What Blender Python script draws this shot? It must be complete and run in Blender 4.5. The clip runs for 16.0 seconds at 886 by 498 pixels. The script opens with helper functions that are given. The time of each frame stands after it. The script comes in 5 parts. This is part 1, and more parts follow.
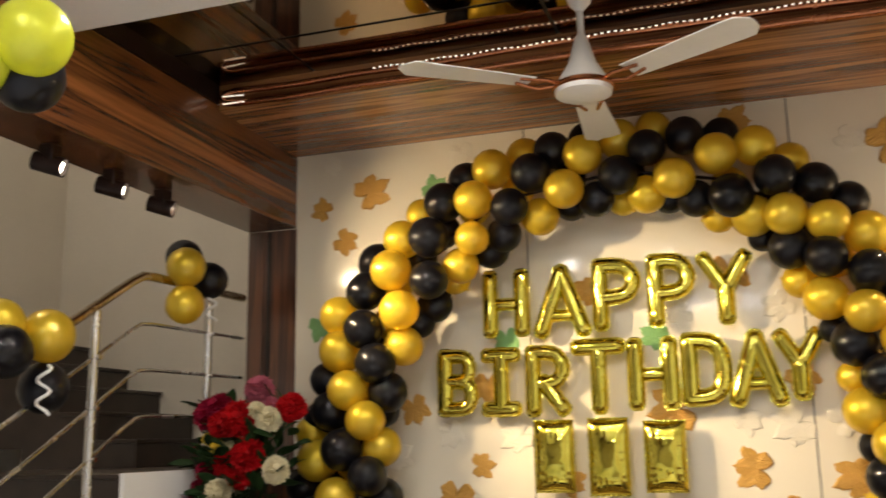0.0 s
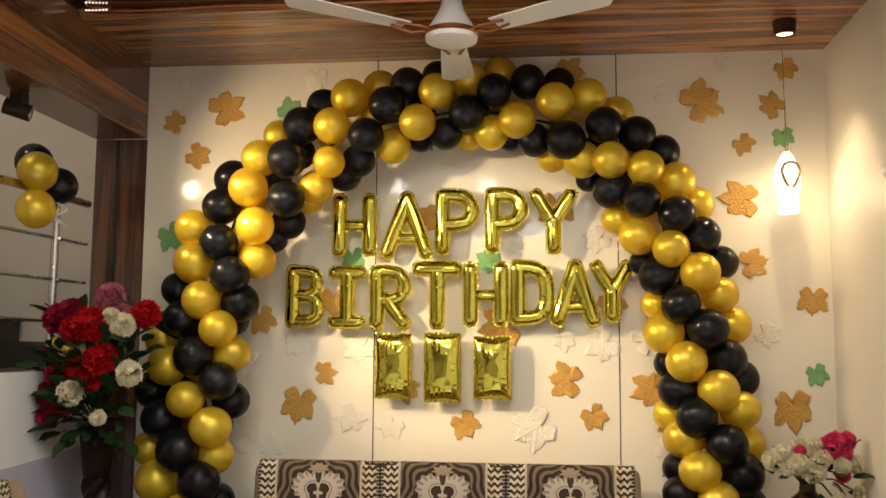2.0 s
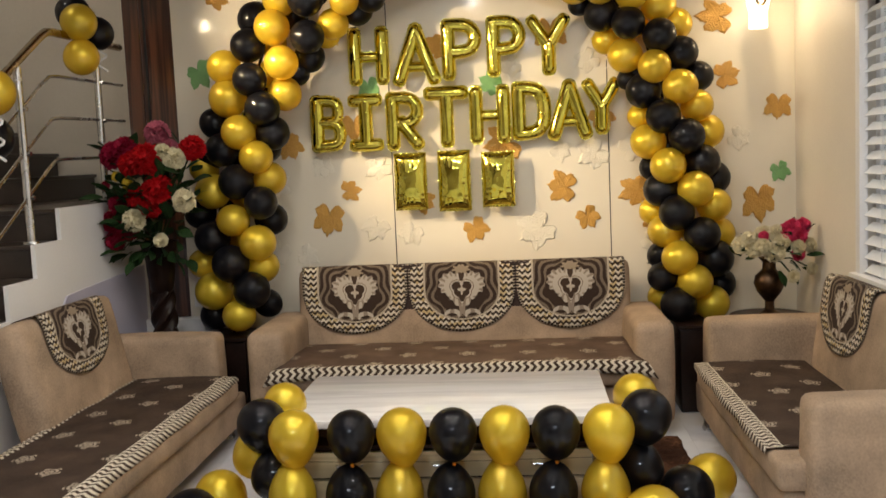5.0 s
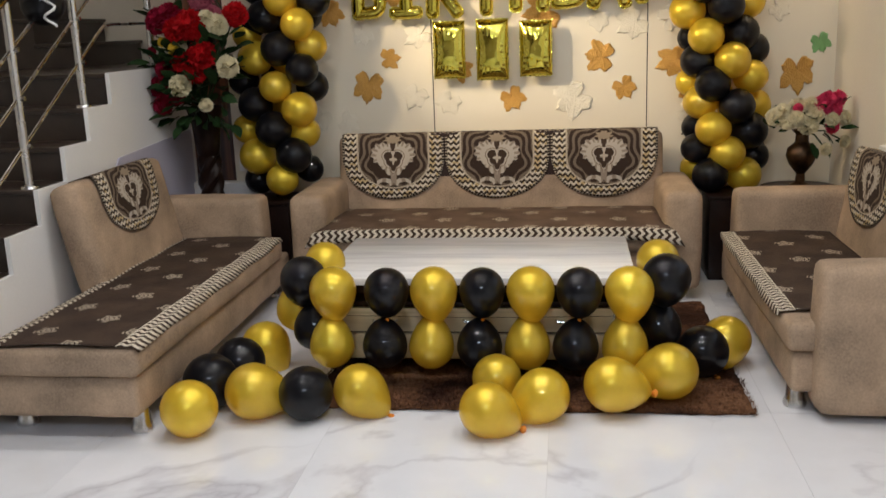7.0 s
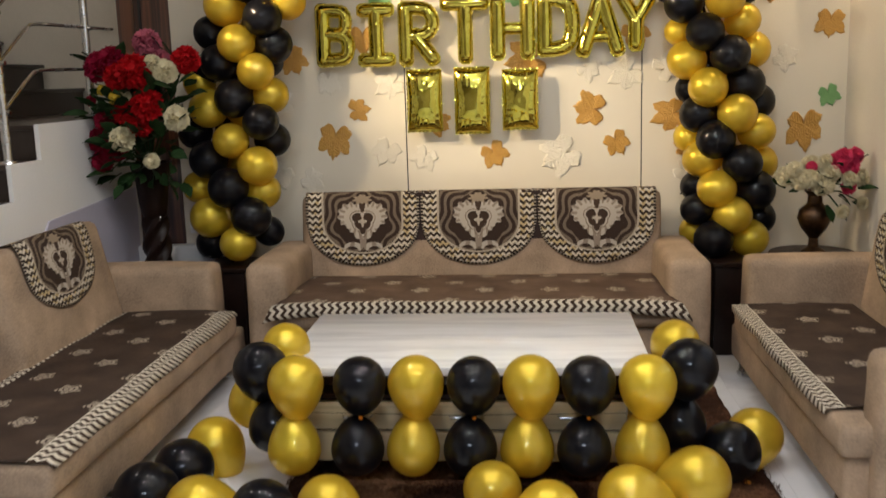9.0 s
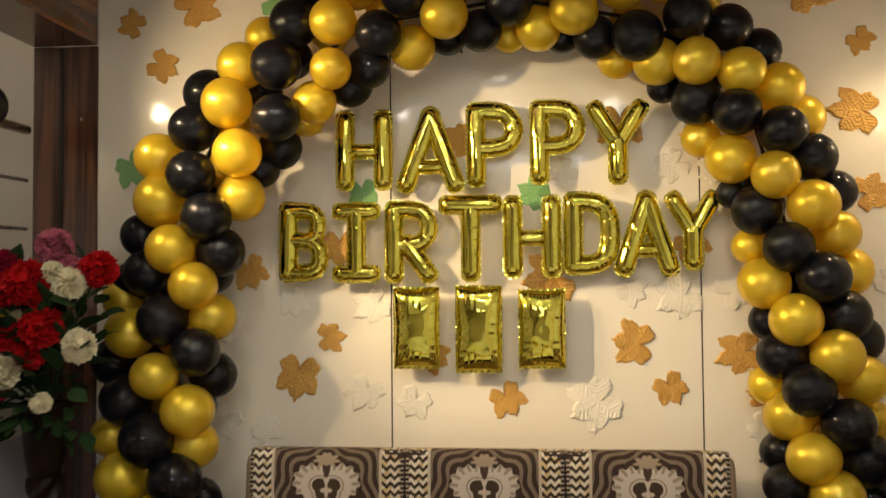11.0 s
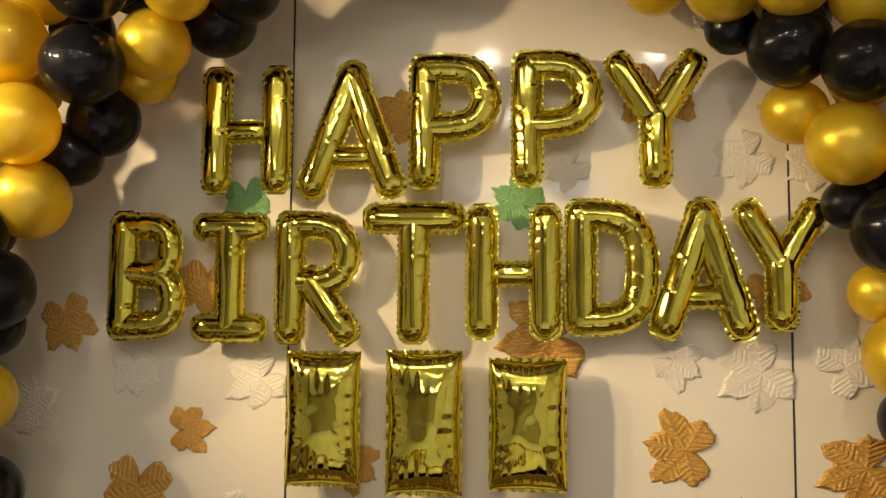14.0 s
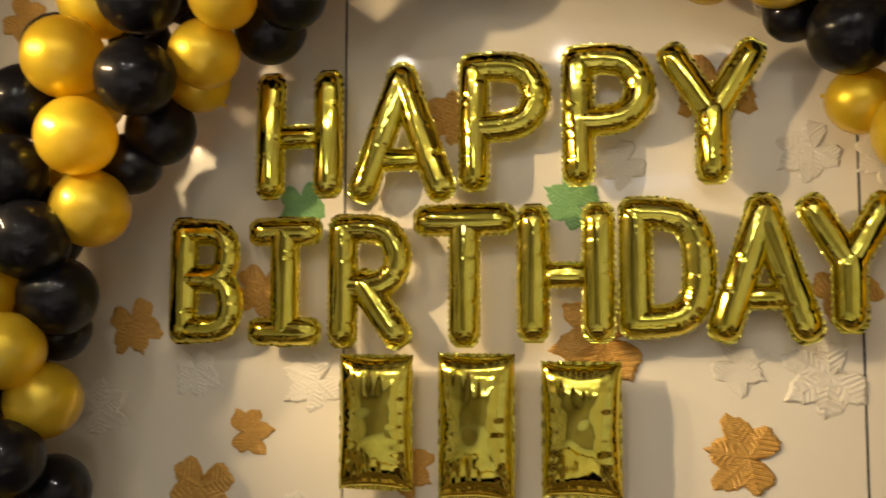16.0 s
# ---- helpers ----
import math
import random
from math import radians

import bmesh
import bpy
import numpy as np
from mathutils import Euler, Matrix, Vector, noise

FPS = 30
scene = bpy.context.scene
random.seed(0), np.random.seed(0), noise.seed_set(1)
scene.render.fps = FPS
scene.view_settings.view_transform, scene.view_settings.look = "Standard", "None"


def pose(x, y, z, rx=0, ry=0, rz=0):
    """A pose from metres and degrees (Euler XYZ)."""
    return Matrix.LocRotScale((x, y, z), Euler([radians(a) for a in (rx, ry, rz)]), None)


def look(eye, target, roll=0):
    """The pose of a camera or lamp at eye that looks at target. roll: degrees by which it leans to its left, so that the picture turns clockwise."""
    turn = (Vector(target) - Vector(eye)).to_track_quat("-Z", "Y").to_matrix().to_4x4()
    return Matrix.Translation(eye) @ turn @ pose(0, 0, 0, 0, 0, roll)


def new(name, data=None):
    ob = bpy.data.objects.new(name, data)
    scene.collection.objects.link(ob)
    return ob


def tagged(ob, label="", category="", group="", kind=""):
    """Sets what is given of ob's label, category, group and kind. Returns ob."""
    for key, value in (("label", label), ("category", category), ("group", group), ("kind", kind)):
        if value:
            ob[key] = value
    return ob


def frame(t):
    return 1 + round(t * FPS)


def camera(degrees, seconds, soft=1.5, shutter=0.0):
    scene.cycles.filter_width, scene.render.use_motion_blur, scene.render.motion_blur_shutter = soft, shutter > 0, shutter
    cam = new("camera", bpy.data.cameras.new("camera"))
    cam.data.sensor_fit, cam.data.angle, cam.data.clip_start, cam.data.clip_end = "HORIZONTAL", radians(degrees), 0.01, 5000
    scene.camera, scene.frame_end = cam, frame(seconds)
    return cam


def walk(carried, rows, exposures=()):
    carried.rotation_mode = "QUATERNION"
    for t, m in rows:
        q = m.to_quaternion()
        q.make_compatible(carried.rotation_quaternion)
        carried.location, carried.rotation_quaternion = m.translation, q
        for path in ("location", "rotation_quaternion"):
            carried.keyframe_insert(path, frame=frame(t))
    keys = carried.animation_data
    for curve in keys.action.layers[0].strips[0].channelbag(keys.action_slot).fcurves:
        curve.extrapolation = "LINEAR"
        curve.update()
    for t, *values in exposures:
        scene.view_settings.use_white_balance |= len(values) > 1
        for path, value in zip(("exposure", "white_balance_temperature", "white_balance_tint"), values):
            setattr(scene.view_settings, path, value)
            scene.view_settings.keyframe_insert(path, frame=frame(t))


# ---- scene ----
cam = camera(50.0, 16.0, shutter=0.5)
PATH = [
    (0, (1.044, 0.626, 1.328), (0.419, 2.484, 1.726), -1.0),
    (0.5, (0.939, 0.571, 1.332), (0.525, 2.488, 1.725), -1.5),
    (1, (0.908, 0.484, 1.331), (0.591, 2.428, 1.675), -1.1),
    (1.5, (0.904, 0.386, 1.326), (0.648, 2.35, 1.602), 0.2),
    (2, (0.872, 0.251, 1.328), (0.653, 2.228, 1.543), 0.4),
    (2.5, (0.81, 0.13, 1.339), (0.638, 2.116, 1.488), 0.4),
    (3, (0.739, -0.019, 1.347), (0.628, 1.975, 1.437), -1.8),
    (3.5, (0.693, -0.123, 1.354), (0.586, 1.872, 1.419), -1.3),
    (4, (0.688, -0.213, 1.368), (0.552, 1.782, 1.328), -1.4),
    (4.2, (0.692, -0.254, 1.374), (0.548, 1.74, 1.296), -1.9),
    (6.3, (0.768, -0.527, 1.398), (0.556, 1.43, 1.042), -1.9),
    (6.5, (0.773, -0.54, 1.395), (0.547, 1.409, 1.009), -1.7),
    (7, (0.778, -0.545, 1.388), (0.515, 1.385, 0.932), -2.1),
    (7.5, (0.77, -0.532, 1.384), (0.508, 1.389, 0.895), -1.7),
    (8, (0.747, -0.436, 1.378), (0.488, 1.489, 0.9), -1.4),
    (8.5, (0.69, -0.234, 1.379), (0.457, 1.706, 0.949), -1.1),
    (9, (0.629, 0.004, 1.379), (0.451, 1.964, 1.021), -1.7),
    (9.5, (0.581, 0.282, 1.393), (0.4, 2.254, 1.108), -0.5),
    (10, (0.563, 0.578, 1.399), (0.371, 2.564, 1.25), 0.3),
    (10.2, (0.565, 0.702, 1.4), (0.38, 2.692, 1.315), -0.3),
    (12.3, (0.664, 2.017, 1.454), (0.428, 3.995, 1.631), 0.2),
    (12.5, (0.675, 2.128, 1.455), (0.403, 4.101, 1.64), 1.1),
    (13, (0.69, 2.379, 1.461), (0.394, 4.349, 1.64), 2.1),
    (13.5, (0.671, 2.555, 1.468), (0.42, 4.532, 1.637), 1.1),
    (14, (0.662, 2.67, 1.476), (0.43, 4.65, 1.641), 0.4),
    (14.5, (0.694, 2.716, 1.482), (0.405, 4.689, 1.631), 1.0),
    (15, (0.743, 2.728, 1.482), (0.434, 4.699, 1.622), 0.5),
    (15.5, (0.775, 2.726, 1.485), (0.444, 4.693, 1.621), 0.1),
    (16, (0.793, 2.719, 1.489), (0.337, 4.66, 1.648), 0.1),
]
EXPOSURES = [(0, 0.42, 6600, 10), (4.2, 0.28, 6500, 10), (7, 0.12, 5950, 10), (8.5, 0.10, 5950, 10), (10, 0.20, 6450, 10), (12.4, -0.19, 6900, 10), (14, -0.24, 6900, 10), (16, -0.27, 6900, 10)]
walk(cam, [(t, look(eye, target, roll)) for t, eye, target, roll in PATH], EXPOSURES)

# ---- light ----
world = bpy.data.worlds.new("world")
scene.world = world
world.use_nodes = True
world.node_tree.nodes["Background"].inputs[0].default_value = (0.55, 0.6, 0.7, 1)
world.node_tree.nodes["Background"].inputs[1].default_value = 0.05


def lamp(name, kind, where, aim, watts, colour, size=0.1, cone=60, blend=0.6, size_y=None):
    data = bpy.data.lights.new(name, kind)
    data.energy, data.color = watts, colour
    if kind == "AREA":
        data.shape = "RECTANGLE" if size_y else "DISK"
        data.size = size
        if size_y:
            data.size_y = size_y
    else:
        data.shadow_soft_size = size
    if kind == "SPOT":
        data.spot_size, data.spot_blend = radians(cone), blend
    ob = new(name, data)
    ob.matrix_world = look(where, aim)
    return ob


WARM, WHITE = (1.0, 0.76, 0.45), (1.0, 0.90, 0.76)
lamp("track_lamp", "SPOT", (-1.36, 3.35, 2.33), (0.42, 5.0, 1.68), 285, WARM, 0.05, 46, 0.9)
lamp("track_lamp", "SPOT", (-1.36, 3.72, 2.33), (0.50, 4.65, 1.00), 105, WARM, 0.03, 60, 0.9)
lamp("track_lamp", "SPOT", (-1.36, 4.06, 2.33), (0.00, 5.0, 2.15), 54, WARM, 0.04, 84, 0.9)
lamp("soffit_lamp", "SPOT", (1.945, 4.57, 2.745), (1.945, 4.60, 0.0), 26, WARM, 0.03, 84)
lamp("bulb_lamp", "POINT", (2.01, 4.76, 2.07), (2, 4, 0), 1.7, WARM, 0.04)
COOL, NEUTRAL = (0.78, 0.88, 1.0), (1.0, 0.93, 0.83)
DOWNLIGHTS = [(x, y) for y in (2.85, 1.55) for x in (-0.45, 0.35, 1.15)]
for x, y in DOWNLIGHTS:
    lamp("down_lamp", "AREA", (x, y, 2.77), (x, y, 0), 8.0 if y > 2 else 10.0, NEUTRAL, 0.09)
# cool rear fill, added behind the camera
lamp("panel_lamp", "AREA", (0.5, -1.4, 2.76), (0.5, -1.4, 0), 46, COOL, 1.2, size_y=0.6)
# fill light added in the stair well, without a fitting
lamp("stair_lamp", "POINT", (-2.3, 3.4, 3.6), (0, 0, 0), 20, WHITE, 0.1)


# ---- materials ----
def material(name, base=(0.8, 0.8, 0.8), rough=0.5, metal=0.0, coat=0.0):
    m = bpy.data.materials.new(name)
    m.use_nodes = True
    b = m.node_tree.nodes["Principled BSDF"]
    b.inputs["Base Color"].default_value = (*base, 1)
    b.inputs["Roughness"].default_value = rough
    b.inputs["Metallic"].default_value = metal
    b.inputs["Coat Weight"].default_value = coat
    return m, m.node_tree, b


def node(nt, kind, **inputs):
    n = nt.nodes.new(kind)
    for key, value in inputs.items():
        s = n.inputs[int(key[1:])] if key[0] == "_" and key[1:].isdigit() else n.inputs[key.replace("_", " ")]
        if isinstance(value, bpy.types.NodeSocket):
            nt.links.new(value, s)
        else:
            s.default_value = value
    return n


def m_op(nt, op, a, b=0.0, c=0.0):
    n = nt.nodes.new("ShaderNodeMath")
    n.operation = op
    for s, v in zip(n.inputs, (a, b, c)):
        if isinstance(v, bpy.types.NodeSocket):
            nt.links.new(v, s)
        else:
            s.default_value = v
    return n.outputs[0]


def mix(nt, f, a, b):
    n = nt.nodes.new("ShaderNodeMix")
    n.data_type = "RGBA"
    for s, v in ((n.inputs[0], f), (n.inputs[6], a), (n.inputs[7], b)):
        if isinstance(v, bpy.types.NodeSocket):
            nt.links.new(v, s)
        else:
            s.default_value = v if isinstance(v, float) else (*v, 1)
    return n.outputs[2]


def coords(nt, scale=(1, 1, 1), kind="Object"):
    c = nt.nodes.new("ShaderNodeTexCoord")
    mp = nt.nodes.new("ShaderNodeMapping")
    mp.inputs["Scale"].default_value = scale
    nt.links.new(c.outputs[kind], mp.inputs[0])
    return mp.outputs[0]


def noise_tex(nt, vec, scale, detail=4.0, dist=0.0, rough=0.55):
    return node(nt, "ShaderNodeTexNoise", Vector=vec, Scale=scale, Detail=detail, Distortion=dist, Roughness=rough).outputs[0]


def ramp(nt, f, stops):
    n = nt.nodes.new("ShaderNodeValToRGB")
    e = n.color_ramp.elements
    while len(e) < len(stops):
        e.new(0.5)
    for el, (p, c) in zip(e, stops):
        el.position, el.color = p, (*c, 1)
    nt.links.new(f, n.inputs[0])
    return n.outputs[0]


def bump(nt, b, h, strength, dist=0.01):
    n = node(nt, "ShaderNodeBump", Height=h, Strength=strength, Distance=dist)
    nt.links.new(n.outputs[0], b.inputs["Normal"])


def worn(name, base, rough, scale, vary=0.12, metal=0.0, coat=0.0, grain=0.1, fine=60.0, gdist=0.004):
    """A surface with blotches, grain and uneven gloss."""
    m, nt, b = material(name, base, rough, metal, coat)
    v = coords(nt)
    big = noise_tex(nt, v, scale, 5)
    small = noise_tex(nt, v, fine, 3)
    f = m_op(nt, "ADD", m_op(nt, "MULTIPLY", big, 0.7), m_op(nt, "MULTIPLY", small, 0.3))
    lo = tuple(c * (1 - vary * 1.6) for c in base)
    hi = tuple(min(1, c * (1 + vary)) for c in base)
    nt.links.new(ramp(nt, f, [(0.3, lo), (0.7, hi)]), b.inputs["Base Color"])
    nt.links.new(m_op(nt, "MULTIPLY_ADD", big, 0.25, rough - 0.12), b.inputs["Roughness"])
    if grain:
        bump(nt, b, small, grain, gdist)
    return m


def wood(name, dark, light, rough, along, coat=1.0, scale=1.0):
    """Dark laminate with long wavy streaks that run along one axis."""
    m, nt, b = material(name, dark, rough, 0, coat)
    s = [8 * scale] * 3
    s[along] = 0.32 * scale
    warp = noise_tex(nt, coords(nt, s), 1.0, 2.5, 1.5)
    broad = noise_tex(nt, coords(nt, [c * 0.32 for c in s]), 1.0, 2, 0.6)
    fine = noise_tex(nt, coords(nt, [c * 6 for c in s]), 1.5, 3, 0.2)
    f = m_op(nt, "ADD", m_op(nt, "MULTIPLY", warp, 0.62), m_op(nt, "ADD", m_op(nt, "MULTIPLY", broad, 0.28), m_op(nt, "MULTIPLY", fine, 0.10)))
    mid = tuple(a * 0.6 + c * 0.4 for a, c in zip(dark, light))
    deep = tuple(a * 0.55 for a in dark)
    nt.links.new(ramp(nt, f, [(0.33, deep), (0.44, mid), (0.50, dark), (0.58, light), (0.64, mid), (0.72, dark)]), b.inputs["Base Color"])
    bump(nt, b, fine, 0.05, 0.002)
    return m


def latex(name, base, metal, rough, clear=0.0, shine=1.0, haze=0.4):
    """Stretched rubber skin under a wet gloss; clear: the share of light that comes through it."""
    m, nt, b = material(name, base, rough, metal, shine)
    b.inputs["Coat Roughness"].default_value = 0.035
    b.inputs["Specular IOR Level"].default_value = haze
    info = nt.nodes.new("ShaderNodeObjectInfo")
    lo = tuple(c * 0.84 for c in base)
    hi = tuple(min(1, c * 1.12) for c in base)
    cloud = noise_tex(nt, coords(nt), 2.2, 3)
    tone = m_op(nt, "MULTIPLY_ADD", cloud, 0.5, m_op(nt, "MULTIPLY", info.outputs["Random"], 0.5))
    skin = ramp(nt, tone, [(0.2, lo), (0.8, hi)])
    nt.links.new(skin, b.inputs["Base Color"])
    if clear:
        t = node(nt, "ShaderNodeBsdfTranslucent", Color=skin)
        see = node(nt, "ShaderNodeBsdfTransparent", Color=(base[0], base[1] * 0.9, base[2] * 0.6, 1))
        s = node(nt, "ShaderNodeMixShader", Fac=clear)
        nt.links.new(b.outputs[0], s.inputs[1])
        nt.links.new(t.outputs[0], s.inputs[2])
        s2 = node(nt, "ShaderNodeMixShader", Fac=clear * 0.45)
        nt.links.new(s.outputs[0], s2.inputs[1])
        nt.links.new(see.outputs[0], s2.inputs[2])
        nt.links.new(s2.outputs[0], nt.nodes["Material Output"].inputs[0])
    return m


def foil_material():
    m, nt, b = material("gold_foil", (0.72, 0.60, 0.09), 0.07, 1.0)
    v = coords(nt)
    big = noise_tex(nt, v, 13, 2, 0.4)
    folds = node(nt, "ShaderNodeTexVoronoi", Vector=v, Scale=26.0).outputs[0]
    h = m_op(nt, "ADD", big, m_op(nt, "MULTIPLY", folds, 0.22))
    bump(nt, b, h, 0.07, 0.010)
    nt.links.new(ramp(nt, big, [(0.3, (0.66, 0.565, 0.068)), (0.7, (0.82, 0.715, 0.135))]), b.inputs["Base Color"])
    return m


def wall_panel_material():
    m, nt, b = material("cream_panel", (0.80, 0.75, 0.64), 0.25, 0, 0.25)
    v = coords(nt)
    big = noise_tex(nt, v, 1.3, 4)
    fine = noise_tex(nt, v, 26, 4, 1.0)
    nt.links.new(ramp(nt, big, [(0.3, (0.72, 0.655, 0.53)), (0.7, (0.79, 0.73, 0.60))]), b.inputs["Base Color"])
    nt.links.new(m_op(nt, "MULTIPLY_ADD", fine, 0.2, 0.27), b.inputs["Roughness"])
    h = m_op(nt, "ADD", m_op(nt, "MULTIPLY", noise_tex(nt, v, 3.0, 2), 1.0), m_op(nt, "MULTIPLY", fine, 0.12))
    bump(nt, b, h, 0.25, 0.02)
    b.inputs["Coat Weight"].default_value = 0.45
    b.inputs["Coat Roughness"].default_value = 0.09
    return m


def marble_material(name, base, vein, rough, scale):
    m, nt, b = material(name, base, rough, 0, 0.3)
    c = coords(nt)
    info = nt.nodes.new("ShaderNodeObjectInfo")
    shift = nt.nodes.new("ShaderNodeVectorMath")
    shift.operation = "MULTIPLY_ADD"
    nt.links.new(info.outputs["Random"], shift.inputs[0])
    shift.inputs[1].default_value = (17, 31, 5)
    nt.links.new(c, shift.inputs[2])
    v = shift.outputs[0]
    warp = node(nt, "ShaderNodeTexNoise", Vector=v, Scale=scale, Detail=7.0, Distortion=0.5)
    ridge = m_op(nt, "ABSOLUTE", m_op(nt, "SUBTRACT", warp.outputs[0], 0.5))
    patch = noise_tex(nt, v, scale * 0.6, 2)
    f = m_op(nt, "ADD", ridge, m_op(nt, "MAXIMUM", m_op(nt, "MULTIPLY", m_op(nt, "SUBTRACT", 0.60, patch), 0.28), 0.004))
    cloud = noise_tex(nt, v, scale * 1.5, 5)
    soft = mix(nt, ramp(nt, cloud, [(0.35, (0, 0, 0)), (0.65, (1, 1, 1))]), base, tuple(c * 0.88 for c in base))
    k = ramp(nt, f, [(0.0, (1, 1, 1)), (0.012, (0.55, 0.55, 0.55)), (0.05, (0, 0, 0))])
    nt.links.new(mix(nt, m_op(nt, "MULTIPLY", k, 0.75), soft, vein), b.inputs["Base Color"])
    return m


def streaked_marble():
    m, nt, b = material("streaked_marble", (0.8, 0.79, 0.78), 0.12, 0, 0.4)
    v = coords(nt, (1.0, 9.0, 1.0))
    f = noise_tex(nt, v, 1.6, 6, 0.7)
    nt.links.new(ramp(nt, f, [(0.3, (0.64, 0.63, 0.64)), (0.52, (0.80, 0.79, 0.79)), (0.7, (0.88, 0.875, 0.87))]), b.inputs["Base Color"])
    return m


def rug_material():
    m, nt, b = material("shaggy_rug", (0.1, 0.05, 0.03), 0.95)
    b.inputs["Specular IOR Level"].default_value = 0.1
    v = coords(nt)
    patch = noise_tex(nt, v, 2.6, 3, 0.6)
    tuft = noise_tex(nt, v, 70, 3)
    f = m_op(nt, "ADD", m_op(nt, "MULTIPLY", patch, 0.7), m_op(nt, "MULTIPLY", tuft, 0.3))
    nt.links.new(ramp(nt, f, [(0.36, (0.016, 0.007, 0.005)), (0.47, (0.045, 0.020, 0.012)), (0.56, (0.14, 0.066, 0.033)), (0.68, (0.24, 0.13, 0.07))]), b.inputs["Base Color"])
    bump(nt, b, tuft, 0.8, 0.008)
    return m


def uv_xy(nt):
    u = nt.nodes.new("ShaderNodeUVMap")
    s = nt.nodes.new("ShaderNodeSeparateXYZ")
    nt.links.new(u.outputs[0], s.inputs[0])
    return s.outputs[0], s.outputs[1], u.outputs[0]


def zigzag(nt, along, across, pitch, rows):
    """1 on the light bands of a woven zigzag."""
    tri = m_op(nt, "PINGPONG", along, pitch / 2)
    return m_op(nt, "GREATER_THAN", m_op(nt, "FRACT", m_op(nt, "DIVIDE", m_op(nt, "ADD", across, tri), rows)), 0.5)


BROWN, CREAM, TAUPE = (0.050, 0.030, 0.020), (0.62, 0.55, 0.44), (0.23, 0.175, 0.125)


def weave(nt, b, uv):
    w = noise_tex(nt, uv, 420, 2)
    bump(nt, b, w, 0.5, 0.002)
    b.inputs["Specular IOR Level"].default_value = 0.2
    b.inputs["Roughness"].default_value = 0.85


def seat_cover_material(name, length, width, edge=0.075, pale=1.0, rear=0.0):
    """Brown woven throw, sprig motif, zigzag border along the front edge."""
    m, nt, b = material(name, BROWN, 0.85)
    x, y, uv = uv_xy(nt)
    blot = noise_tex(nt, uv, 5, 4)
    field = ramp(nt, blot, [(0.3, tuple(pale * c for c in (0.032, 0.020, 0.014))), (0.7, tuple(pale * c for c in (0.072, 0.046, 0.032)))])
    cx, cy = 0.30, 0.17
    row = m_op(nt, "FLOOR", m_op(nt, "DIVIDE", y, cy))
    shift = m_op(nt, "MULTIPLY", m_op(nt, "MODULO", row, 2.0), cx / 2)
    lx = m_op(nt, "SUBTRACT", m_op(nt, "MULTIPLY", m_op(nt, "FRACT", m_op(nt, "DIVIDE", m_op(nt, "ADD", x, shift), cx)), cx), cx / 2)
    ly = m_op(nt, "SUBTRACT", m_op(nt, "MULTIPLY", m_op(nt, "FRACT", m_op(nt, "DIVIDE", y, cy)), cy), cy / 2)
    r = m_op(nt, "SQRT", m_op(nt, "ADD", m_op(nt, "MULTIPLY", lx, lx), m_op(nt, "MULTIPLY", ly, ly)))
    ang = m_op(nt, "ARCTAN2", ly, lx)
    petal = m_op(nt, "MULTIPLY_ADD", m_op(nt, "ABSOLUTE", m_op(nt, "SINE", m_op(nt, "MULTIPLY", ang, 2.5))), 0.020, 0.026)
    inside = m_op(nt, "LESS_THAN", r, petal)
    ring = m_op(nt, "GREATER_THAN", m_op(nt, "FRACT", m_op(nt, "MULTIPLY", r, 62.0)), 0.35)
    motif = m_op(nt, "MULTIPLY", inside, ring)
    col = mix(nt, motif, field, (0.36, 0.30, 0.23))
    front = m_op(nt, "LESS_THAN", y, edge)
    if rear:
        front = m_op(nt, "MAXIMUM", front, m_op(nt, "GREATER_THAN", y, rear - 0.045))
    zz = zigzag(nt, y, x, 0.036, 0.036)
    col = mix(nt, front, col, mix(nt, zz, BROWN, CREAM))
    hem = m_op(nt, "LESS_THAN", m_op(nt, "ABSOLUTE", m_op(nt, "SUBTRACT", y, edge)), 0.0022)
    col = mix(nt, hem, col, CREAM)
    nt.links.new(col, b.inputs["Base Color"])
    weave(nt, b, uv)
    return m


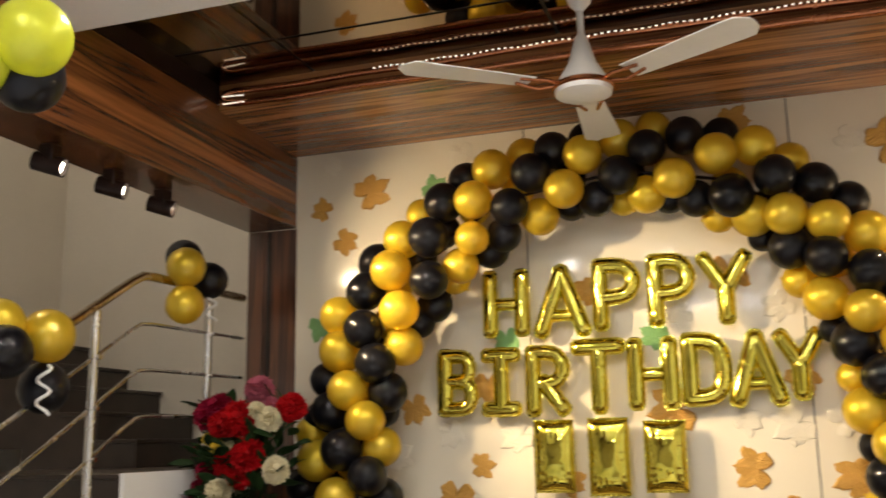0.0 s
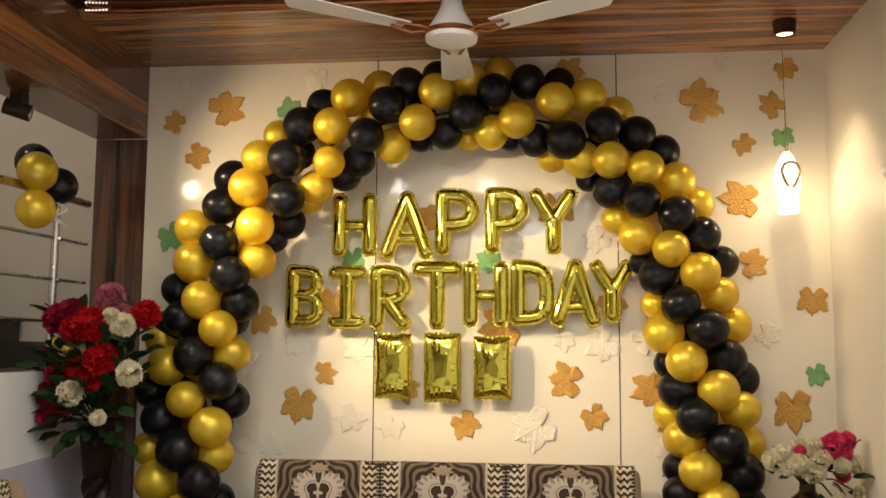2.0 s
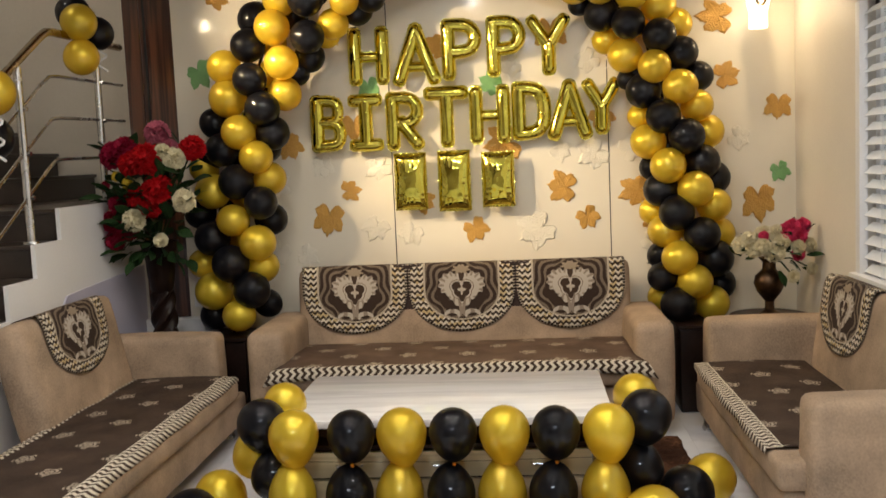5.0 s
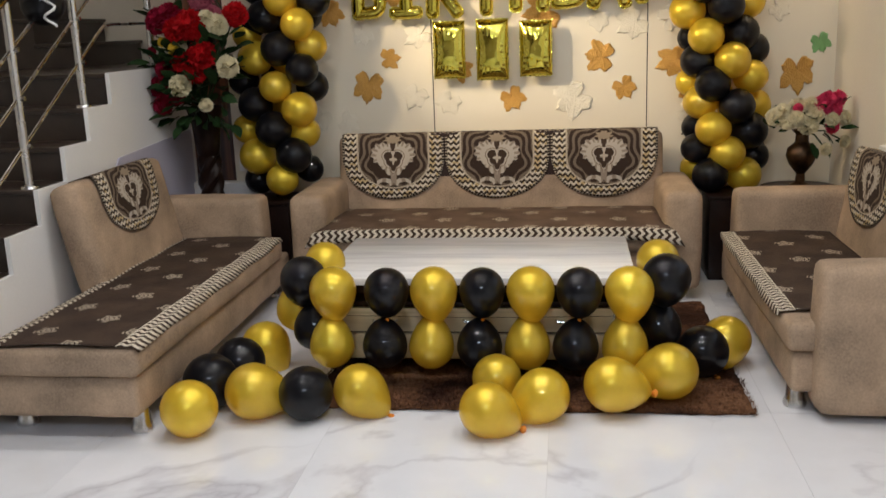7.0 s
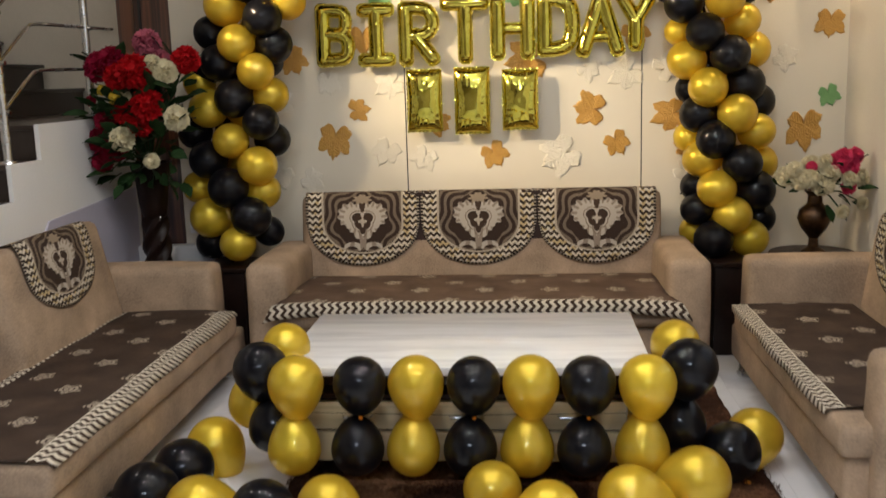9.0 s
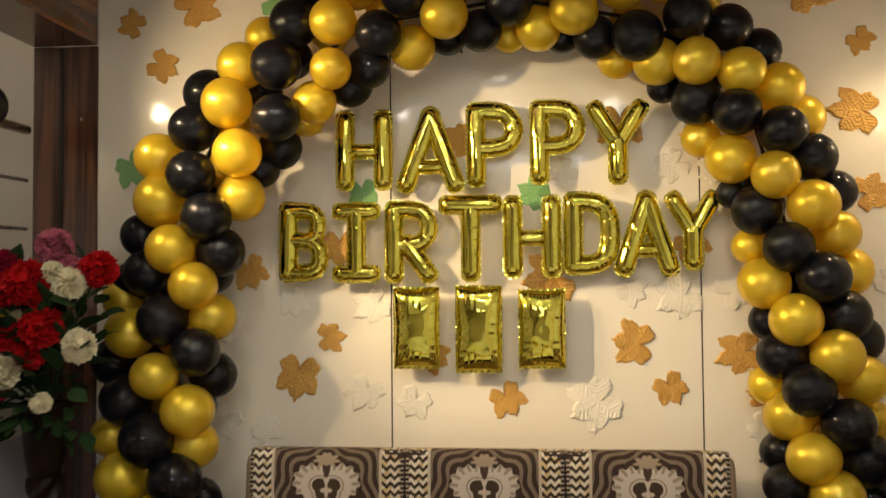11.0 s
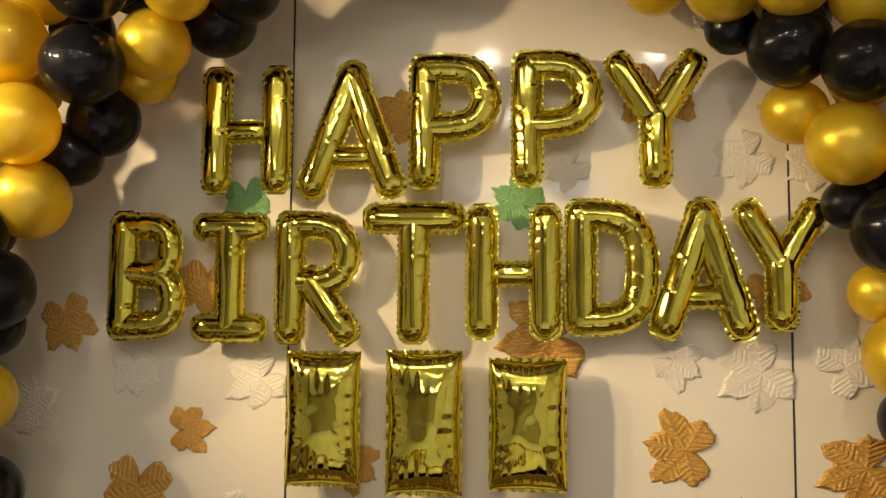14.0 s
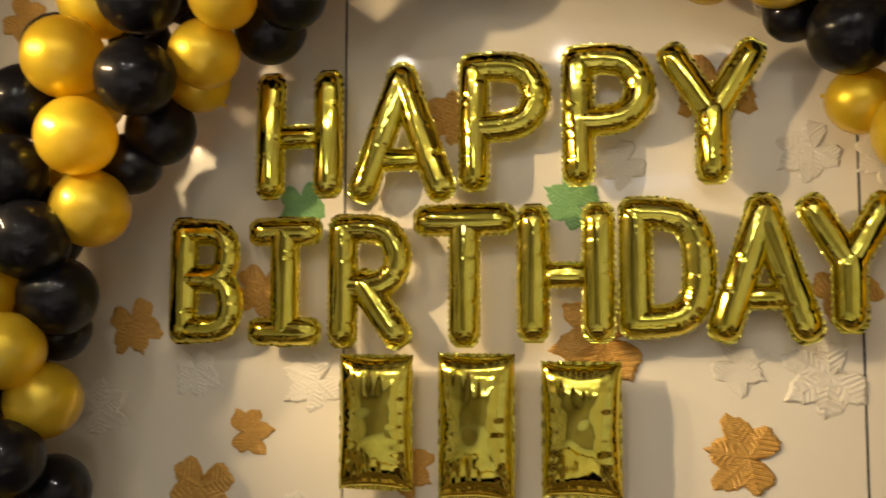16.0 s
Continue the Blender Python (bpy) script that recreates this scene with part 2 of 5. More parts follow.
def back_cover_material(w, h):
    """Half-round antimacassar: zigzag border, dark field, damask flower."""
    m, nt, b = material("back_cover", BROWN, 0.85)
    x, y, uv = uv_xy(nt)
    ax = m_op(nt, "ABSOLUTE", x)
    # distance from the rounded rim, as a fraction of the half width
    yy = m_op(nt, "DIVIDE", m_op(nt, "MINIMUM", m_op(nt, "ADD", y, h * 0.42), 0.0), h * 0.58)
    xx = m_op(nt, "DIVIDE", x, w / 2)
    rr = m_op(nt, "SQRT", m_op(nt, "ADD", m_op(nt, "MULTIPLY", xx, xx), m_op(nt, "MULTIPLY", yy, yy)))
    ang = m_op(nt, "ARCTAN2", yy, xx)
    along = m_op(nt, "MULTIPLY_ADD", ang, w * 0.42, m_op(nt, "MULTIPLY", m_op(nt, "MAXIMUM", m_op(nt, "ADD", y, h * 0.42), 0.0), m_op(nt, "SIGN", x)))
    band = m_op(nt, "GREATER_THAN", rr, 0.70)
    zz = zigzag(nt, x, y, 0.030, 0.031)
    rim = m_op(nt, "GREATER_THAN", rr, 0.955)
    line = m_op(nt, "LESS_THAN", m_op(nt, "ABSOLUTE", m_op(nt, "SUBTRACT", rr, 0.70)), 0.018)
    # scrolls of the field
    oy = m_op(nt, "ADD", y, h * 0.40)
    ring = m_op(nt, "DIVIDE", m_op(nt, "SQRT", m_op(nt, "ADD", m_op(nt, "MULTIPLY", x, x), m_op(nt, "MULTIPLY", oy, oy))), w / 2)
    turn = m_op(nt, "ARCTAN2", oy, ax)
    wav = m_op(nt, "SINE", m_op(nt, "ADD", m_op(nt, "MULTIPLY", ring, 52.0), m_op(nt, "MULTIPLY", m_op(nt, "SINE", m_op(nt, "MULTIPLY", turn, 7.0)), 2.6)))
    scroll = m_op(nt, "MULTIPLY", m_op(nt, "GREATER_THAN", wav, 0.1), m_op(nt, "GREATER_THAN", ring, 0.47))
    field = mix(nt, scroll, (0.040, 0.024, 0.017), tuple(c * 0.75 for c in TAUPE))

    def blob(px, py, rx, ry, wob=0.0, k=9.0):
        dx = m_op(nt, "DIVIDE", m_op(nt, "SUBTRACT", ax, px), rx)
        dy = m_op(nt, "DIVIDE", m_op(nt, "SUBTRACT", y, py), ry)
        d = m_op(nt, "SQRT", m_op(nt, "ADD", m_op(nt, "MULTIPLY", dx, dx), m_op(nt, "MULTIPLY", dy, dy)))
        if wob:
            d = m_op(nt, "ADD", d, m_op(nt, "MULTIPLY", m_op(nt, "SINE", m_op(nt, "MULTIPLY", m_op(nt, "ARCTAN2", dy, dx), k)), wob))
        return m_op(nt, "LESS_THAN", d, 1.0)

    c = -h * 0.40
    flower = blob(0.058, c + 0.034, 0.066, 0.062, 0.10, 11)
    flower = m_op(nt, "MAXIMUM", flower, blob(0.036, c - 0.018, 0.044, 0.040, 0.06, 9))
    flower = m_op(nt, "MAXIMUM", flower, blob(0.022, c - 0.052, 0.026, 0.034))
    flower = m_op(nt, "MAXIMUM", flower, blob(0.006, c - 0.090, 0.011, 0.046))
    leaf = blob(0.052, c - 0.128, 0.046, 0.026)
    leaf = m_op(nt, "SUBTRACT", leaf, blob(0.058, c - 0.146, 0.034, 0.022))
    flower = m_op(nt, "MAXIMUM", flower, leaf)
    # ribs fan out along the scalloped rim of each lobe
    fan = m_op(nt, "ARCTAN2", m_op(nt, "SUBTRACT", y, c + 0.020), m_op(nt, "SUBTRACT", ax, 0.030))
    rib = m_op(nt, "GREATER_THAN", m_op(nt, "SINE", m_op(nt, "MULTIPLY", fan, 17.0)), 0.2)
    rib = m_op(nt, "MULTIPLY", rib, m_op(nt, "SUBTRACT", 1.0, blob(0.042, c + 0.018, 0.054, 0.058)))
    def heart_shape(k):
        top = blob(0.024, c + 0.020, 0.030 * k, 0.026 * k)
        return m_op(nt, "MAXIMUM", top, m_op(nt, "MAXIMUM", blob(0.010, c - 0.008, 0.032 * k, 0.030 * k), blob(0.0, c - 0.030, 0.016 * k, 0.034 * k)))
    void = m_op(nt, "MULTIPLY", heart_shape(1.0), m_op(nt, "SUBTRACT", 1.0, blob(0.0, c + 0.046, 0.010, 0.024)))
    outline = m_op(nt, "SUBTRACT", heart_shape(1.42), heart_shape(1.28))
    notch = blob(0.0, c + 0.084, 0.013, 0.036)
    star = m_op(nt, "MAXIMUM", blob(0.0, c - 0.002, 0.007, 0.026), blob(0.010, c + 0.002, 0.013, 0.008))
    crown = blob(0.0, c + 0.112, 0.044, 0.022, 0.2, 8)
    petal = mix(nt, m_op(nt, "MULTIPLY", rib, 0.75), (0.47, 0.41, 0.34), (0.20, 0.15, 0.11))
    col = mix(nt, flower, field, petal)
    col = mix(nt, m_op(nt, "MULTIPLY", flower, outline), col, (0.17, 0.125, 0.09))
    col = mix(nt, notch, col, (0.06, 0.036, 0.024))
    col = mix(nt, crown, col, (0.30, 0.235, 0.165))
    col = mix(nt, void, col, (0.05, 0.03, 0.02))
    col = mix(nt, star, col, (0.46, 0.39, 0.31))
    gold = mix(nt, m_op(nt, "GREATER_THAN", noise_tex(nt, uv, 25, 1), 0.55), CREAM, (0.50, 0.38, 0.20))
    col = mix(nt, band, col, mix(nt, zz, (0.035, 0.022, 0.015), gold))
    col = mix(nt, line, col, (0.45, 0.38, 0.29))
    dash = m_op(nt, "GREATER_THAN", m_op(nt, "FRACT", m_op(nt, "DIVIDE", along, 0.016)), 0.6)
    col = mix(nt, rim, col, mix(nt, dash, (0.02, 0.014, 0.01), (0.42, 0.35, 0.27)))
    nt.links.new(col, b.inputs["Base Color"])
    weave(nt, b, uv)
    return m


def glow(name, colour, strength):
    m, nt, b = material(name, colour, 0.4)
    b.inputs["Emission Color"].default_value = (*colour, 1)
    b.inputs["Emission Strength"].default_value = strength
    return m


def vein_leaf(name, base, dark, rough=0.4, metal=0.0):
    """Moulded leaf with close parallel veins."""
    m, nt, b = material(name, base, rough, metal, 0.2)
    v = coords(nt)
    tone = noise_tex(nt, v, 14, 4)
    wave = node(nt, "ShaderNodeTexWave", Vector=v, Scale=7.0, Distortion=2.0, Detail=2.0)
    f = m_op(nt, "ADD", m_op(nt, "MULTIPLY", tone, 0.75), m_op(nt, "MULTIPLY", wave.outputs[1], 0.25))
    nt.links.new(ramp(nt, f, [(0.25, dark), (0.7, base)]), b.inputs["Base Color"])
    bump(nt, b, wave.outputs[1], 0.30, 0.02)
    return m


M_WALL = wall_panel_material()
M_PAINT = worn("cream_paint", (0.76, 0.70, 0.60), 0.5, 1.2, 0.06, grain=0.06, fine=90)
M_WHITE = worn("white_paint", (0.80, 0.79, 0.78), 0.5, 1.5, 0.04, grain=0.05, fine=80)
# taupe chosen so that foil and balloons reflect less white
M_UNSEEN_WALL = worn("unseen_wall_tone", (0.40, 0.33, 0.25), 0.6, 1.5, 0.06, grain=0.05, fine=80)
# lilac tone that paints shade onto the white stringer wall
M_STAIR_SHADE = worn("stair_shade_tone", (0.50, 0.475, 0.57), 0.5, 2.0, 0.05, grain=0.05)
M_WOOD_X = wood("walnut_laminate", (0.12, 0.044, 0.018), (0.46, 0.21, 0.08), 0.26, 0, 0.3)
M_WOOD_Y = wood("walnut_beam", (0.046, 0.015, 0.007), (0.32, 0.118, 0.036), 0.24, 1, 0.45)
M_WOOD_Z = wood("walnut_pillar", (0.036, 0.012, 0.007), (0.14, 0.052, 0.024), 0.28, 2)
M_MIRROR, _, _ = material("bronze_mirror", (0.28, 0.225, 0.17), 0.03, 1.0)
M_BLACKGAP = worn("black_joint", (0.01, 0.009, 0.008), 0.5, 8)
M_GOLD = latex("gold_latex", (0.95, 0.69, 0.055), 0.50, 0.34, 0.30)
# gold latex turned lime: ceiling light through the skin is put into the colour
M_GOLD_LIT = latex("gold_latex_lit", (0.80, 0.84, 0.10), 0.25, 0.34, 0.45)
M_BLACK = latex("black_latex", (0.005, 0.005, 0.007), 0.0, 0.40, shine=0.50, haze=0.05)
M_KNOT, _, _ = material("orange_rubber", (0.75, 0.25, 0.02), 0.4)
M_FOIL = foil_material()
M_SUEDE = worn("beige_suede", (0.40, 0.285, 0.19), 0.85, 4.2, 0.32, grain=0.3, fine=120, gdist=0.003)
M_CHROME = worn("brushed_steel", (0.62, 0.61, 0.60), 0.25, 6, 0.08, metal=1.0, grain=0.02)
M_BRASSY = worn("warm_steel", (0.45, 0.36, 0.24), 0.25, 6, 0.1, metal=1.0, grain=0.02)
M_TILE = marble_material("white_marble_tile", (0.80, 0.80, 0.83), (0.40, 0.38, 0.42), 0.08, 1.3)
M_GROUT = worn("pale_grout", (0.50, 0.49, 0.50), 0.7, 5)
M_TABLE = streaked_marble()
M_GRANITE = worn("dark_granite", (0.040, 0.026, 0.019), 0.35, 7, 0.3, coat=0.1, grain=0.03, fine=200)
M_RUG = rug_material()
M_DARKWOOD = worn("dark_lacquer", (0.016, 0.008, 0.006), 0.38, 9, 0.3, coat=0.15, grain=0.03)
M_GOLDPANEL = wood("gold_drawer", (0.60, 0.50, 0.29), (0.80, 0.69, 0.45), 0.3, 0, 0.3, 0.6)
M_FANWHITE = worn("fan_enamel", (0.72, 0.70, 0.68), 0.35, 5, 0.05, grain=0.02)
M_COPPER = worn("copper_trim", (0.50, 0.20, 0.10), 0.22, 8, 0.15, metal=1.0, grain=0.02)
M_BRASS = worn("aged_brass", (0.085, 0.048, 0.026), 0.35, 12, 0.4, metal=0.9, grain=0.08, fine=50)
M_LED = glow("led", (1.0, 0.90, 0.74), 1.5)
M_BULB = glow("bulb_glow", (1.0, 0.86, 0.62), 2.2)
M_SPOT = glow("spot_lens", (1.0, 0.90, 0.72), 12)
# glow of the added fill panel
M_FILL_PANEL = glow("fill_panel", (0.95, 0.97, 1.0), 4)
M_LEAF_GOLD = vein_leaf("gold_leaf_paint", (0.72, 0.43, 0.10), (0.45, 0.22, 0.04), 0.38, 0.2)
M_LEAF_GREEN = vein_leaf("green_leaf_paint", (0.26, 0.50, 0.20), (0.16, 0.36, 0.12), 0.45)
M_LEAF_PLAIN = vein_leaf("cream_leaf_relief", (0.80, 0.745, 0.62), (0.76, 0.70, 0.58), 0.3)
M_GREEN = worn("dark_foliage", (0.022, 0.050, 0.016), 0.5, 20, 0.4, grain=0.1)
M_BLIND = worn("white_slat", (0.80, 0.80, 0.80), 0.4, 3, 0.03, grain=0.03)
M_GLASS, _, gb = material("window_glass", (0.9, 0.95, 1.0), 0.02)
gb.inputs["Transmission Weight"].default_value = 1.0
M_NIGHT = glow("evening_sky", (0.72, 0.72, 0.74), 0.75)
M_PETALS = {
    "red": worn("red_petal", (0.42, 0.004, 0.007), 0.6, 25, 0.3, grain=0.2),
    "crimson": worn("crimson_petal", (0.27, 0.006, 0.030), 0.6, 25, 0.3, grain=0.2),
    "pink": worn("pink_petal", (0.48, 0.12, 0.17), 0.6, 25, 0.25, grain=0.2),
    "rose": worn("rose_petal", (0.66, 0.05, 0.13), 0.6, 25, 0.25, grain=0.2),
    "cream": worn("cream_petal", (0.72, 0.64, 0.42), 0.6, 25, 0.2, grain=0.2),
    "yellow": worn("yellow_petal", (0.70, 0.50, 0.05), 0.6, 25, 0.2, grain=0.2),
}


for petal_m in (*M_PETALS.values(), M_GREEN, M_DARKWOOD):
    petal_m.node_tree.nodes["Principled BSDF"].inputs["Specular IOR Level"].default_value = 0.12


# ---- mesh helpers ----
def mesh_of(bm, name, mats, smooth=True):
    me = bpy.data.meshes.new(name)
    bm.to_mesh(me)
    bm.free()
    for m in (mats if isinstance(mats, (list, tuple)) else [mats]):
        me.materials.append(m)
    if smooth:
        me.shade_smooth()
        me.set_sharp_from_angle(angle=radians(40))
    return me


def part(name, bm, mat, parent=None, label="", at=None, smooth=True):
    ob = new(name, mesh_of(bm, name, mat, smooth))
    if parent:
        ob.parent = parent
    if at is not None:
        ob.matrix_basis = at
    if label:
        ob["label"] = label
    return ob


def piece(name, mesh, parent, at=None, label=""):
    ob = new(name, mesh)
    ob.parent = parent
    if at is not None:
        ob.matrix_basis = at
    if label:
        ob["label"] = label
    return ob


def box(x0, x1, y0, y1, z0, z1, bevel=0.0, seg=2, bm=None):
    bm = bm or bmesh.new()
    geo = bmesh.ops.create_cube(bm, size=1.0)
    vs = geo["verts"]
    for v in vs:
        v.co = Vector(((x0 + x1) / 2 + v.co.x * (x1 - x0), (y0 + y1) / 2 + v.co.y * (y1 - y0), (z0 + z1) / 2 + v.co.z * (z1 - z0)))
    if bevel:
        es = list({e for v in vs for e in v.link_edges})
        bmesh.ops.bevel(bm, geom=es, offset=bevel, segments=seg, profile=0.6, affect="EDGES")
    return bm


def cushion(x0, x1, y0, y1, z0, z1, bevel, puff=0.012, seed=1):
    """An upholstered block: rounded, slightly swollen and uneven."""
    bm = box(x0, x1, y0, y1, z0, z1, bevel, 3)
    bmesh.ops.subdivide_edges(bm, edges=[e for e in bm.edges if e.calc_length() > 0.12], cuts=6, use_grid_fill=True)
    c, h = Vector(((x0 + x1) / 2, (y0 + y1) / 2, (z0 + z1) / 2)), Vector(((x1 - x0) / 2, (y1 - y0) / 2, (z1 - z0) / 2))
    bm.normal_update()
    for v in bm.verts:
        q = [abs((v.co[i] - c[i]) / h[i]) for i in range(3)]
        k = sorted(1 - a * a for a in (min(1, b) for b in q))
        swell = puff * math.sqrt(max(0, k[1] * k[2]))
        v.co += v.normal * (swell + 0.004 * noise.noise(v.co * 5 + Vector((seed, 0, 0))))
    return bm


def tube(points, radius, sides=10, bm=None, caps=True):
    """A round bar along a line of points; radius may be a list."""
    bm = bm or bmesh.new()
    pts = [Vector(p) for p in points]
    rad = radius if isinstance(radius, (list, tuple)) else [radius] * len(pts)
    rings, up = [], None
    for i, p in enumerate(pts):
        d = (pts[min(i + 1, len(pts) - 1)] - pts[max(i - 1, 0)]).normalized()
        if up is None:
            up = Vector((0, 0, 1)) if abs(d.z) < 0.9 else Vector((1, 0, 0))
        side = d.cross(up).normalized()
        up = side.cross(d).normalized()
        rings.append([bm.verts.new(p + rad[i] * (math.cos(a) * side + math.sin(a) * up)) for a in (math.tau * k / sides for k in range(sides))])
    for a, b in zip(rings, rings[1:]):
        for k in range(sides):
            bm.faces.new((a[k], a[(k + 1) % sides], b[(k + 1) % sides], b[k]))
    if caps:
        bm.faces.new(rings[0][::-1])
        bm.faces.new(rings[-1])
    bmesh.ops.recalc_face_normals(bm, faces=bm.faces)
    return bm


def lathe(profile, sides=24, bm=None):
    """A turned shape from (radius, height) pairs."""
    bm = bm or bmesh.new()
    rings = []
    for r, z in profile:
        if r < 1e-4:
            rings.append([bm.verts.new((0, 0, z))])
        else:
            rings.append([bm.verts.new((r * math.cos(math.tau * k / sides), r * math.sin(math.tau * k / sides), z)) for k in range(sides)])
    for a, b in zip(rings, rings[1:]):
        for k in range(sides):
            n = (k + 1) % sides
            if len(a) == 1 and len(b) > 1:
                bm.faces.new((a[0], b[n], b[k]))
            elif len(b) == 1 and len(a) > 1:
                bm.faces.new((a[k], a[n], b[0]))
            elif len(a) > 1:
                bm.faces.new((a[k], a[n], b[n], b[k]))
    bmesh.ops.recalc_face_normals(bm, faces=bm.faces)
    return bm


def sheet(nu, nv, place, thick=0.004):
    """A cloth: place(a, b) gives the point and the uv in metres for a, b in 0..1."""
    bm = bmesh.new()
    uvl = bm.loops.layers.uv.new("UVMap")
    grid, uvs = [], {}
    for j in range(nv + 1):
        row = []
        for i in range(nu + 1):
            p, uv = place(i / nu, j / nv)
            v = bm.verts.new(p)
            uvs[v] = uv
            row.append(v)
        grid.append(row)
    for j in range(nv):
        for i in range(nu):
            f = bm.faces.new((grid[j][i], grid[j][i + 1], grid[j + 1][i + 1], grid[j + 1][i]))
            for lp in f.loops:
                lp[uvl].uv = uvs[lp.vert]
    return bm


def thing(name, where, label, category, group="", kind="", rz=0.0):
    ob = new(name)
    ob.empty_display_size = 0.05
    ob.matrix_basis = pose(*where, 0, 0, rz)
    return tagged(ob, label, category, group, kind)


def structure(name, bm, mat, label, smooth=False):
    return tagged(part(name, bm, mat, None, smooth=smooth), label, kind="structure")


# ---- the room ----
LEFT, RIGHT, BACK, SOFFIT, CEIL = -1.235, 2.235, 5.0, 2.83, 2.80
back_wall = structure("wall_back", box(LEFT, RIGHT, 5.006, 5.16, 0.0, 3.0), M_BLACKGAP, "feature wall behind the sofa, faced with glossy cream panels moulded with leaves")
for x0, x1 in ((LEFT, -0.003), (0.003, 1.217), (1.223, RIGHT)):
    part("panel", box(x0, x1, 5.0, 5.010, 0.0, 3.0), M_WALL, back_wall, "glossy cream laminate panel", smooth=False)
wall_right = new("wall_right")
tagged(wall_right, "cream painted side wall with a window", kind="structure")
WY0, WY1, WZ0, WZ1 = 2.45, 4.04, 0.78, 2.00
for y0, y1, z0, z1 in ((-3.6, WY0, 0, 3.0), (WY1, 5.16, 0, 3.0), (WY0, WY1, 0, WZ0), (WY0, WY1, WZ1, 3.0)):
    part("wall_section", box(RIGHT, RIGHT + 0.2, y0, y1, z0, z1), M_PAINT, wall_right, smooth=False)
structure("wall_stair_back", box(-3.7, LEFT, 5.95, 6.1, 0.0, 4.6), M_PAINT, "cream painted wall behind the stair landing")
structure("wall_stair_return", box(LEFT - 0.08, LEFT, 5.16, 5.95, 0.0, 4.6), M_PAINT, "short cream wall closing the stair well")
structure("wall_stair_side", box(-3.7, -3.55, -3.6, 5.95, 0.0, 4.6), M_PAINT, "cream painted wall beside the stairs")
# unseen closing wall, dark to shape the reflections
structure("wall_front", box(-3.7, RIGHT + 0.2, -3.75, -3.6, 0.0, 4.6), M_UNSEEN_WALL, "unseen plain wall closing the room, toned down for darker reflections")
structure("stair_well_ceiling", box(-3.7, -1.5, -3.6, 6.1, 4.6, 4.7), M_WHITE, "white ceiling over the stair well")
structure("ceiling", box(-1.5, RIGHT, -3.6, 3.24, CEIL, CEIL + 0.25), M_WHITE, "white plastered ceiling")
structure("stair_upper_wall", box(-1.5, -1.46, -3.6, 5.95, 2.86, 4.6), M_PAINT, "cream wall above the wooden beam")
soffit = structure("ceiling_soffit", box(LEFT, RIGHT, 4.22, 4.998, SOFFIT, 3.0), M_WOOD_X, "dark walnut laminate soffit above the feature wall")
mirror = structure("ceiling_mirror", box(LEFT, RIGHT, 3.24, 4.22, 2.955, 3.05), M_BLACKGAP, "bronze mirror panels in the ceiling recess, framed in black")
xs = (LEFT, -0.75, 0.35, 1.45, RIGHT)
for x0, x1 in zip(xs, xs[1:]):
    for y0, y1 in ((3.25, 3.84), (3.86, 4.215)):
        part("mirror_panel", box(x0 + 0.008, x1 - 0.008, y0, y1, 2.948, 2.958), M_MIRROR, mirror, smooth=False)
beam = structure("ceiling_beam", box(-1.52, LEFT - 0.001, -3.59, 4.999, 2.44, 2.86, 0.004, 1), M_WOOD_Y, "long walnut laminate beam under the ceiling")
pillar = structure("pillar", box(-1.52, LEFT, 5.0, 5.15, 0.0, 2.44, 0.004, 1), M_WOOD_Z, "dark walnut clad pillar beside the feature wall")
part("beam_cap", box(-1.52, LEFT + 0.004, 3.241, 4.215, 2.8605, 2.954), M_DARKWOOD, beam, "dark strip under the mirror", smooth=False)
part("pillar_groove", box(-1.40, -1.388, 4.992, 5.002, 0.02, 2.43), M_BLACKGAP, pillar, smooth=False)
part("pillar_strip", box(-1.515, -1.42, 4.988, 5.002, 0.02, 2.438, 0.003, 1), M_WOOD_Z, pillar, smooth=False)

structure("plinth", box(-1.515, -0.97, 4.90, 4.985, 0.0, 0.52, 0.006), M_WHITE, "low white plinth at the foot of the pillar")

# window with slatted blind
window = new("window_1")
tagged(window, "white framed window with a half-open white slatted blind", kind="structure")
FX = RIGHT + 0.02
for y0, y1, z0, z1 in ((WY0, WY0 + 0.05, WZ0, WZ1), (WY1 - 0.05, WY1, WZ0, WZ1), (WY0, WY1, WZ0, WZ0 + 0.05), (WY0, WY1, WZ1 - 0.05, WZ1), ((WY0 + WY1) / 2 - 0.02, (WY0 + WY1) / 2 + 0.02, WZ0, WZ1)):
    part("window_frame", box(FX + 0.06, FX + 0.11, y0, y1, z0, z1, 0.004, 1), M_WHITE, window)
glass = part("window_pane", box(FX + 0.08, FX + 0.086, WY0 + 0.05, WY1 - 0.05, WZ0 + 0.05, WZ1 - 0.05), M_GLASS, window, smooth=False)
glass.visible_shadow = False
part("window_sill", box(RIGHT - 0.03, RIGHT + 0.09, WY0 - 0.03, WY1 + 0.03, WZ0 - 0.03, WZ0 + 0.002, 0.006), M_WHITE, window)
tagged(part("backdrop", box(RIGHT + 0.9, RIGHT + 0.92, 1.0, 5.6, 0.0, 3.2), M_NIGHT, None, smooth=False), "dim evening daylight beyond the window", kind="structure")
blind = thing("window_blind", (RIGHT, (WY0 + WY1) / 2, WZ0), "white slatted window blind with a curved head rail", "blind")
slat_bm = bmesh.new()
box(-0.026, 0.026, -0.74, 0.74, -0.0012, 0.0012, bm=slat_bm)
slat_me = mesh_of(slat_bm, "slat", M_BLIND)
for k in range(19):
    piece("slat", slat_me, blind, pose(0.030, 0, 0.03 + k * 0.063, 0, -42, 0))
